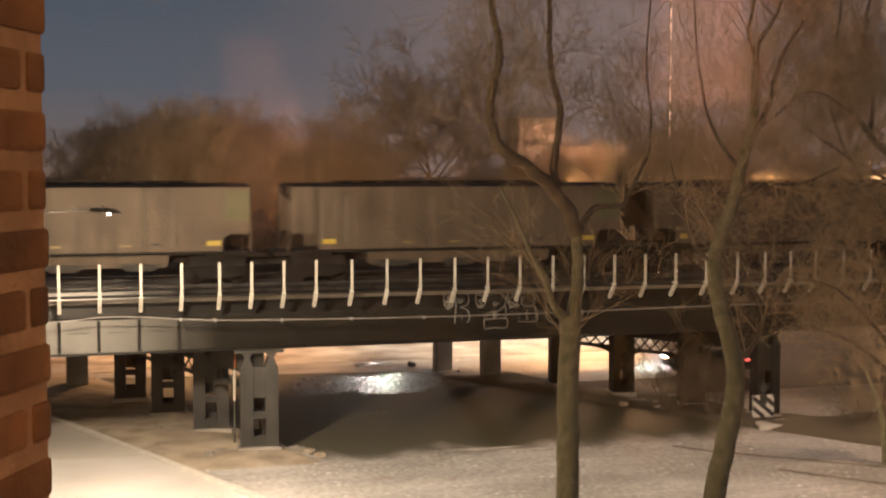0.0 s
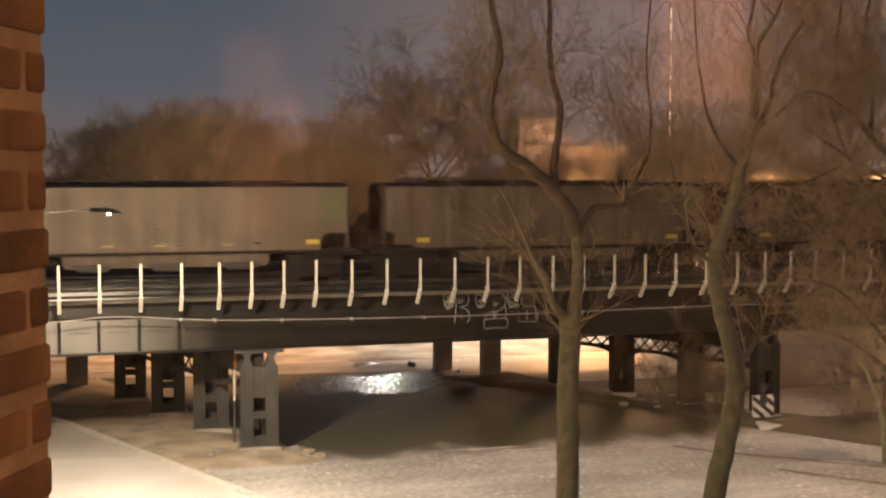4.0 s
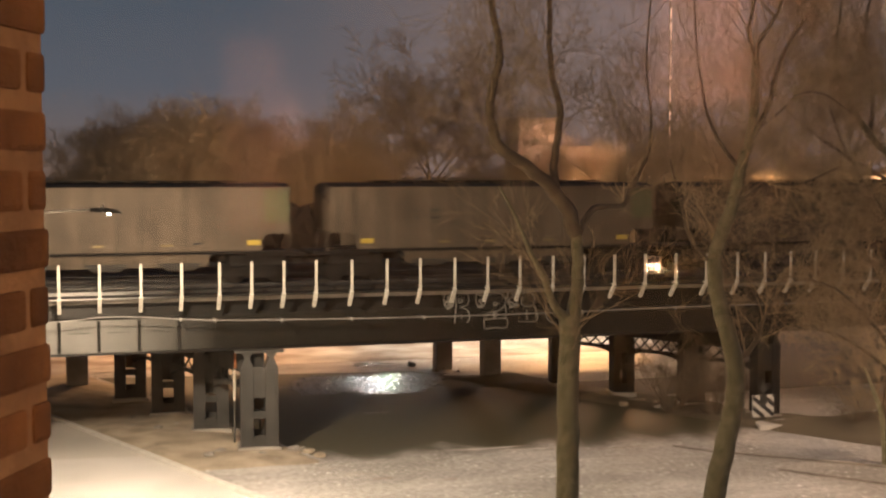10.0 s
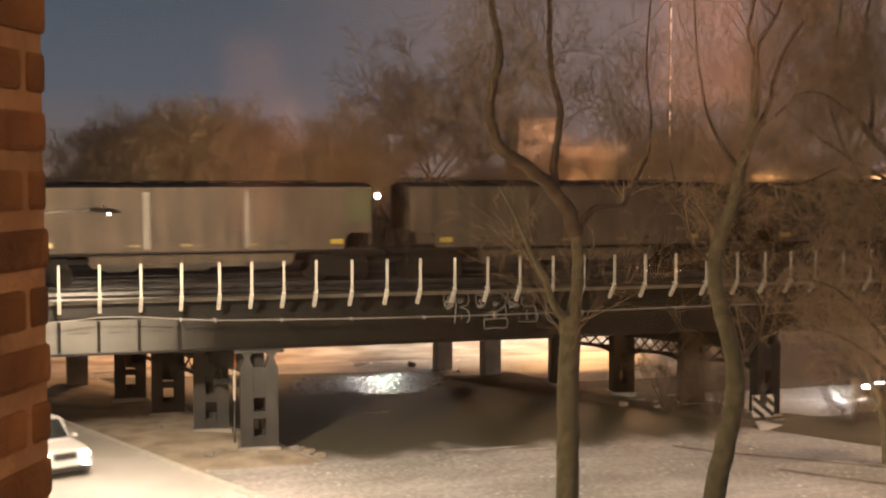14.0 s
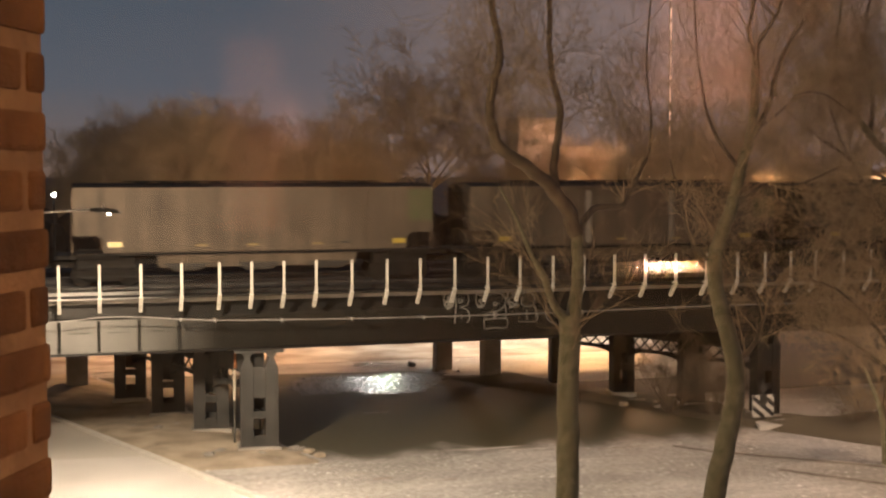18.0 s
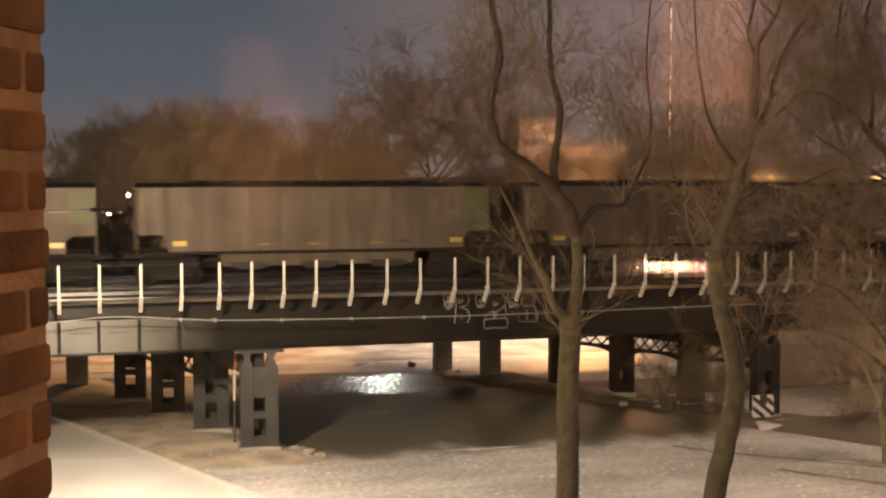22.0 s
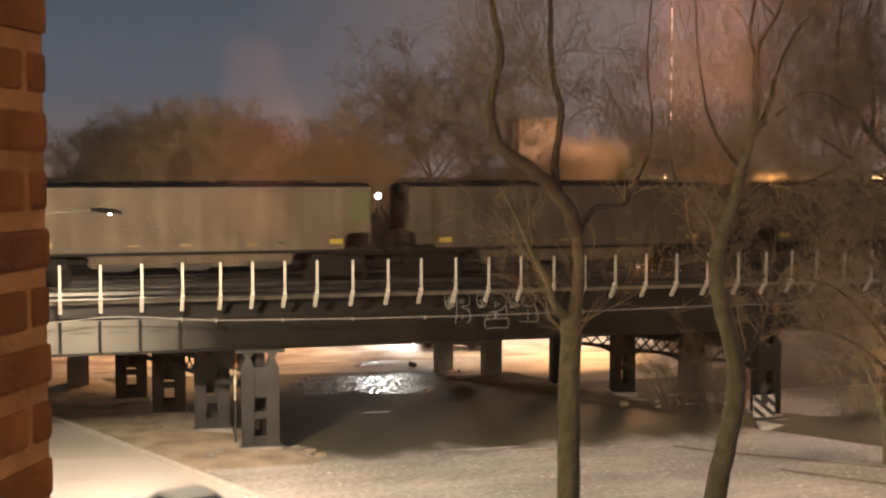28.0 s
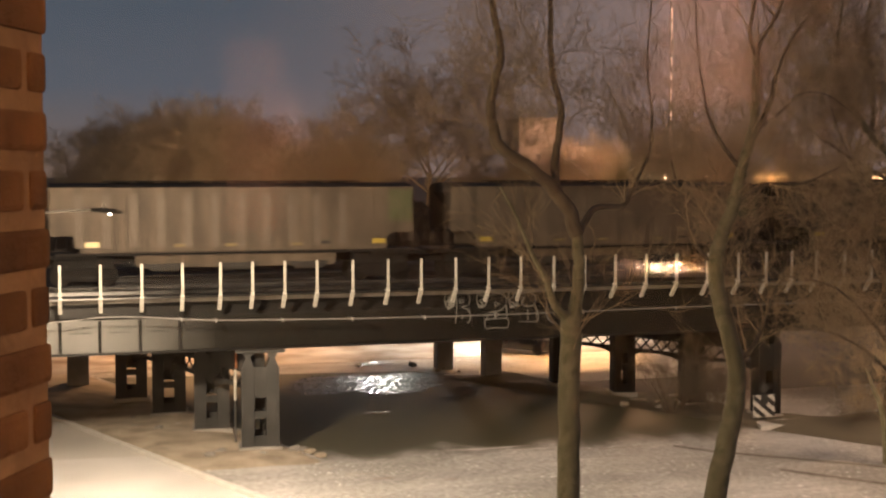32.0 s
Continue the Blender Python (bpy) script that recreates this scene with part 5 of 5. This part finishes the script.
# ---- road vehicles ----
def vehicle(name, label, paint, kind="sedan", beam=None):
    v = thing(name, label, "car")
    W = {"sedan": 1.86, "crossover": 1.92, "suv": 2.04}[kind]
    hz = 0.68 if kind == "sedan" else 0.92
    if kind == "sedan":
        low = [(-2.36, 0.35), (-2.36, 0.78), (-2.2, 0.95), (-1.2, 1.0), (0.9, 0.98), (1.9, 0.86), (2.3, 0.70), (2.38, 0.45), (2.3, 0.24), (-2.25, 0.24)]
        cab = [(-1.95, 0.97), (-1.15, 1.40), (-0.5, 1.46), (0.25, 1.42), (1.15, 0.95)]
    elif kind == "crossover":
        low = [(-2.36, 0.38), (-2.36, 0.90), (-2.2, 1.04), (-1.2, 1.06), (0.9, 1.06), (1.9, 0.97), (2.3, 0.80), (2.38, 0.50), (2.3, 0.28), (-2.25, 0.28)]
        cab = [(-2.1, 1.04), (-1.65, 1.47), (-1.0, 1.57), (0.15, 1.53), (1.15, 1.03)]
        kind = "sedan"
        hz = 0.80
    else:
        low = [(-2.55, 0.4), (-2.58, 1.0), (-2.5, 1.15), (0.95, 1.15), (2.2, 1.08), (2.5, 0.98), (2.58, 0.6), (2.5, 0.32), (-2.5, 0.32)]
        cab = [(-2.48, 1.13), (-2.3, 1.82), (-1.8, 1.90), (0.1, 1.88), (0.95, 1.12)]
    bm = prism(bmesh.new(), low, -W / 2, W / 2)
    bmesh.ops.bevel(bm, geom=[e for e in bm.edges], offset=0.09, segments=3, affect="EDGES", profile=0.6)
    part("body", bm, paint, v, smooth=True)
    bm = prism(bmesh.new(), cab, -W / 2 + 0.10, W / 2 - 0.10)
    for q in bm.verts:
        if q.co.z > (1.2 if kind == "sedan" else 1.5):
            q.co.y *= 0.80 if kind == "sedan" else 0.9
    bmesh.ops.bevel(bm, geom=[e for e in bm.edges], offset=0.05, segments=2, affect="EDGES", profile=0.6)
    cabin = part("cabin", bm, paint, v, smooth=True)
    # glazing
    (x3, z3), (x4, z4) = cab[3], cab[4]
    k = 0.80 if kind == "sedan" else 0.9
    y_lo, y_hi = W / 2 - 0.22, (W / 2 - 0.10) * k - 0.10

    def pane(pts):
        bm = bmesh.new()
        f = bm.faces.new([bm.verts.new(p) for p in pts])
        bmesh.ops.recalc_face_normals(bm, faces=[f])
        g = bmesh.ops.extrude_face_region(bm, geom=[f])
        n = f.normal.copy()
        bmesh.ops.translate(bm, verts=[q for q in g["geom"] if isinstance(q, bmesh.types.BMVert)], vec=n * 0.012)
        bmesh.ops.recalc_face_normals(bm, faces=bm.faces)
        return bm
    nx, nz = (z3 - z4), (x4 - x3)
    ln = math.hypot(nx, nz)
    ox, oz = nx / ln * 0.012, nz / ln * 0.012
    lerp = lambda t: (x4 + (x3 - x4) * t + ox, z4 + (z3 - z4) * t + oz)
    (ax, az), (bx, bz) = lerp(0.12), lerp(0.9)
    part("windscreen", pane([(ax, -y_lo, az), (ax, y_lo, az), (bx, y_hi, bz), (bx, -y_hi, bz)]), CAR_GLASS, cabin)
    zt, zb = cab[2][1] - 0.14, cab[0][1] + 0.08
    for s in (-1, 1):
        for x0, x1 in (((-1.35, -0.42), (-0.34, 0.62)) if kind == "sedan" else ((-2.2, -1.45), (-1.36, -0.45), (-0.37, 0.55))):
            sl = 0.30 if kind == "sedan" else 0.12
            yb, yt = W / 2 - 0.092, (W / 2 - 0.10) * k + 0.012 + (0.02 if kind == "sedan" else 0.0)
            top1 = x1 - (sl if x1 > 0.4 else 0.03)
            top0 = x0 + (sl if x0 < -1.3 and kind == "sedan" else 0.03)
            part("side_window", pane([(x0, s * yb, zb), (x1, s * yb, zb), (top1, s * yt, zt), (top0, s * yt, zt)]), CAR_GLASS, cabin)
    fx = low[7][0] if kind == "sedan" else 2.58
    for s in (-1, 1):
        part("headlight", bm_box((fx - 0.06, s * (W / 2 - 0.27), hz), (0.14, 0.28, 0.15), bevel=0.03), beam or HEAD_GLOW, v, "lit headlight")
        part("fog_light", bm_box((fx - 0.02, s * (W / 2 - 0.27), hz - 0.36), (0.12, 0.24, 0.12), bevel=0.02), HEAD_GLOW, v, "lit lower lamp")
        part("tail_light", bm_box((low[0][0] + 0.02, s * (W / 2 - 0.22), 0.85 if kind == "sedan" else 1.1), (0.08, 0.32, 0.16 if kind == "sedan" else 0.34), bevel=0.02), TAIL_GLOW, v, "lit red tail light")
        part("mirror", bm_box((0.75 if kind == "sedan" else 0.7, s * (W / 2 + 0.08), 1.02 if kind == "sedan" else 1.25), (0.14, 0.2, 0.14), bevel=0.03), paint, v)
        if beam:
            part("side_marker", bm_box((fx - 0.35, s * (W / 2 + 0.0), hz + 0.02), (0.30, 0.05, 0.12), bevel=0.01), AMBER_GLOW, v, "lit amber marker")
    part("grille", bm_box((fx - 0.01, 0, hz - 0.05), (0.06, W * 0.45, 0.26), bevel=0.02), GRILLE, v)
    part("bumper", bm_box((fx - 0.04, 0, 0.38), (0.16, W * 0.9, 0.2), bevel=0.05), GRILLE if kind != "sedan" else paint, v)
    if kind != "sedan":
        for s in (-1, 1):
            part("roof_rail", rod(bmesh.new(), (-2.1, s * 0.72, 1.95), (-0.1, s * 0.72, 1.93), 0.02, n=6), GRILLE, v)
        part("sunroof", bm_box((-0.55, 0, 1.895), (0.8, 0.9, 0.02), bevel=0.005), CAR_GLASS, cabin)
    r = 0.33 if kind == "sedan" else 0.40
    wx = 1.42 if kind == "sedan" else 1.62
    for x in (-wx, wx):
        for s in (-1, 1):
            hub = part("wheel", rod(bmesh.new(), (0, -0.10, 0), (0, 0.10, 0), r * 0.62, n=16), RIM, v)
            hub.location = (x, s * (W / 2 - 0.09), r)
            bm = bmesh.new()
            rod(bm, (0, -0.11, 0), (0, 0.11, 0), r, n=24)
            bmesh.ops.bevel(bm, geom=[e for e in bm.edges if len(e.link_faces) == 2 and any(len(f.verts) > 8 for f in e.link_faces)], offset=0.03, segments=2, affect="EDGES")
            t = part("tyre", bm, TYRE, hub)
            t.scale = (1, 0.95, 1)
    return v


# ---- rubble round the columns ----
def rubble():
    rng = random.Random(23)
    stones = []
    for i in range(4):
        bm = bmesh.new()
        bmesh.ops.create_icosphere(bm, subdivisions=2, radius=1.0)
        for v in bm.verts:
            n = v.co.normalized()
            v.co = n * (1 + 0.45 * noise.noise(n * 1.7 + Vector((i * 3.1, 0, 0))))
            v.co.z *= 0.55
        me = bpy.data.meshes.new("rubble_stone")
        bm.to_mesh(me)
        bm.free()
        me.materials.append(SAND if i % 2 else CONCRETE)
        stones.append(me)
    spots = [(bent_a(y) + rng.uniform(-2.6, 1.6), y) for y in [rng.uniform(48.6, 62) for j in range(46)]]
    spots += [(bent_b(y) + rng.uniform(-2.4, 1.4), y) for y in [rng.uniform(49, 66) for j in range(34)]]
    spots += [(8.5, 50.3), (8.8, 50.0), (9.1, 50.7), (8.2, 49.8), (6.5, 50.0), (6.1, 49.6), (7.2, 49.7), (6.9, 49.3), (5.4, 50.6), (9.3, 50.2)]
    spots += [(16.2, 71.9), (20.0, 69.0), (21.2, 68.6), (23.3, 64.6), (22.6, 66.6)]
    for i, (x, y) in enumerate(spots):
        o = new("rubble_stone", stones[i % 4])
        r = rng.uniform(0.07, 0.24)
        o.matrix_world = pose(x, y, 0.02 + r * 0.35, 0, 0, rng.uniform(0, 360)) @ Matrix.Diagonal((r, r * 1.2, r, 1))
        tagged(o, "dusty broken stone lying on the dirt", "stone", "stones round the columns")


rubble()


sedan_dark = vehicle("sedan_car", "dark sedan with lit headlights driving on the road", CAR_BLACK)
suv_white = vehicle("suv_car", "white boxy off-road car with lit headlights and roof rails", CAR_WHITE, "suv")
sedan_grey = vehicle("sedan_car", "grey sedan with lit headlights driving on the road", CAR_GREY)
sedan_silver = vehicle("crossover_car", "silver-grey crossover with four lit front lamps on the road", CAR_SILVER, "crossover")
lane_cars = [vehicle("hatchback_car", "dark car with lit red tail lights in the far lane", CAR_BLACK, "sedan", HEAD_BEAM) for i in range(4)]


# ---- what moves ----
def lane_point(y):
    """The kerb line that the oncoming lane follows."""
    return kerb_x(y)


FAR_LANE = [(84, -20), (57, 22), (47, 38), (41.5, 48), (37.6, 55.5), (36.2, 60), (34.6, 64), (32.4, 68.5), (29.5, 73), (24, 78.5), (8, 86), (-20, 93), (-70, 98), (-140, 104), (-260, 112), (-420, 124)]


def along(d):
    """The place and heading after d metres on the far lane, from its turn under the bridge."""
    pts = [Vector((*p, 0)) for p in FAR_LANE]
    at = [0.0]
    for a, b in zip(pts[:-1], pts[1:]):
        at.append(at[-1] + (b - a).length)
    d += at[4]
    if d <= 0:
        u = (pts[1] - pts[0]).normalized()
        return pts[0] + u * d, u
    for i in range(len(pts) - 1):
        if d <= at[i + 1] or i == len(pts) - 2:
            u = (pts[i + 1] - pts[i]).normalized()
            return pts[i] + u * (d - at[i]), u


def roll_wheels(car, rows, start, end):
    """Turn the wheels of a car by the way it goes. rows: seconds and metres gone."""
    for w in car.children:
        if not w.name.startswith("wheel"):
            continue
        r = w.location.z
        keys = []
        for t, d in rows:
            keys.append((t, Matrix.Translation(w.location) @ Matrix.Rotation(d / r, 4, "Y")))
        walk(w, keys)


def motions():
    for k, car in enumerate(train):
        walk(car, [(t, pose(s + BODY / 2 - CAR * (k - 2), 53.6, RAIL)) for t, s in TRAIN_ROWS])
    def run(t):
        for (a, sa), (b, sb) in zip(TRAIN_ROWS[:-1], TRAIN_ROWS[1:]):
            if t <= b:
                return sa + (sb - sa) * (t - a) / (b - a)
    ticks = [j * 0.125 for j in range(257)]
    for car in train:
        for truck in car.children:
            for w in truck.children:
                if w.name.startswith("wheelset"):
                    base = Matrix.Translation(w.location)
                    walk(w, [(t, base @ Matrix.Rotation((run(t) - TRAIN_ROWS[0][1]) / 0.43, 4, "Y")) for t in ticks])
    heading = math.degrees(math.atan2(-1.0, 0.40))
    for car, t0, y0, v, off in ((sedan_dark, 13.0, 47.0, 14.3, 4.8), (suv_white, 14.1, 49.0, 14.2, 4.3), (sedan_grey, 27.5, 45.6, 13.1, 4.2), (sedan_silver, 28.9, 47.9, 12.0, 4.75)):
        rows, gone = [], []
        steps = [t0 - 3.0 + 0.03 * j for j in range(int(min(5.4, 32.0 - t0 + 3.0) / 0.03) + 1)]
        for i, t in enumerate(steps):
            y = y0 - v * (t - t0)
            gone.append((t, v * (t - steps[0]) * 1.077))
            if i % 15 == 0 or i == len(steps) - 1:
                rows.append((t, pose(lane_point(y) - off, y, 0.012, 0, 0, heading)))
        rows = [(0.0, rows[0][1])] + rows + ([(32.0, rows[-1][1])] if rows[-1][0] < 31.9 else [])
        gone = [(0.0, 0.0)] + gone + ([(32.0, gone[-1][1])] if gone[-1][0] < 31.9 else [])
        walk(car, rows)
        roll_wheels(car, gone, t0 - 3.0, t0 + 2.4)
    steady = [(-6.0, -72.0), (0.0, 0.0), (1.0, 12.0), (2.0, 24.0), (3.0, 36.0), (4.5, 54.0), (9.0, 108.0)]
    creeping = [(-8.0, -46.0), (-4.0, -18.0), (-1.4, -13.0), (-0.5, -6.0), (0.0, 0.0), (1.0, 13.2), (1.65, 20.5), (3.0, 33.0), (4.5, 51.0), (9.0, 105.0)]
    easing = creeping[:5] + [(1.0, 13.2), (2.0, 20.1), (4.5, 37.0), (9.0, 80.0)]
    for car, t0, pace in zip(lane_cars, (-0.6, 14.5, 25.85, 30.0), (steady, steady, creeping, easing)):
        def gone_at(t):
            u = t - t0
            for (a, da), (b, db) in zip(pace[:-1], pace[1:]):
                if u <= b:
                    return da + (db - da) * max(0.0, (u - a)) / (b - a)
            return pace[-1][1]
        rows = []
        ts = [0.0, 32.0] + [t0 + 0.25 * j for j in range(-32, 37) if 0.0 < t0 + 0.25 * j < 32.0]
        for t in sorted(ts):
            d = gone_at(t)
            p, u = along(d + 2.3)
            q, u2 = along(d + 5.0)
            u = (q - p).normalized()
            rows.append((t, pose(p.x, p.y, 0.022, 0, 0, math.degrees(math.atan2(u.y, u.x)))))
        walk(car, rows)


motions()
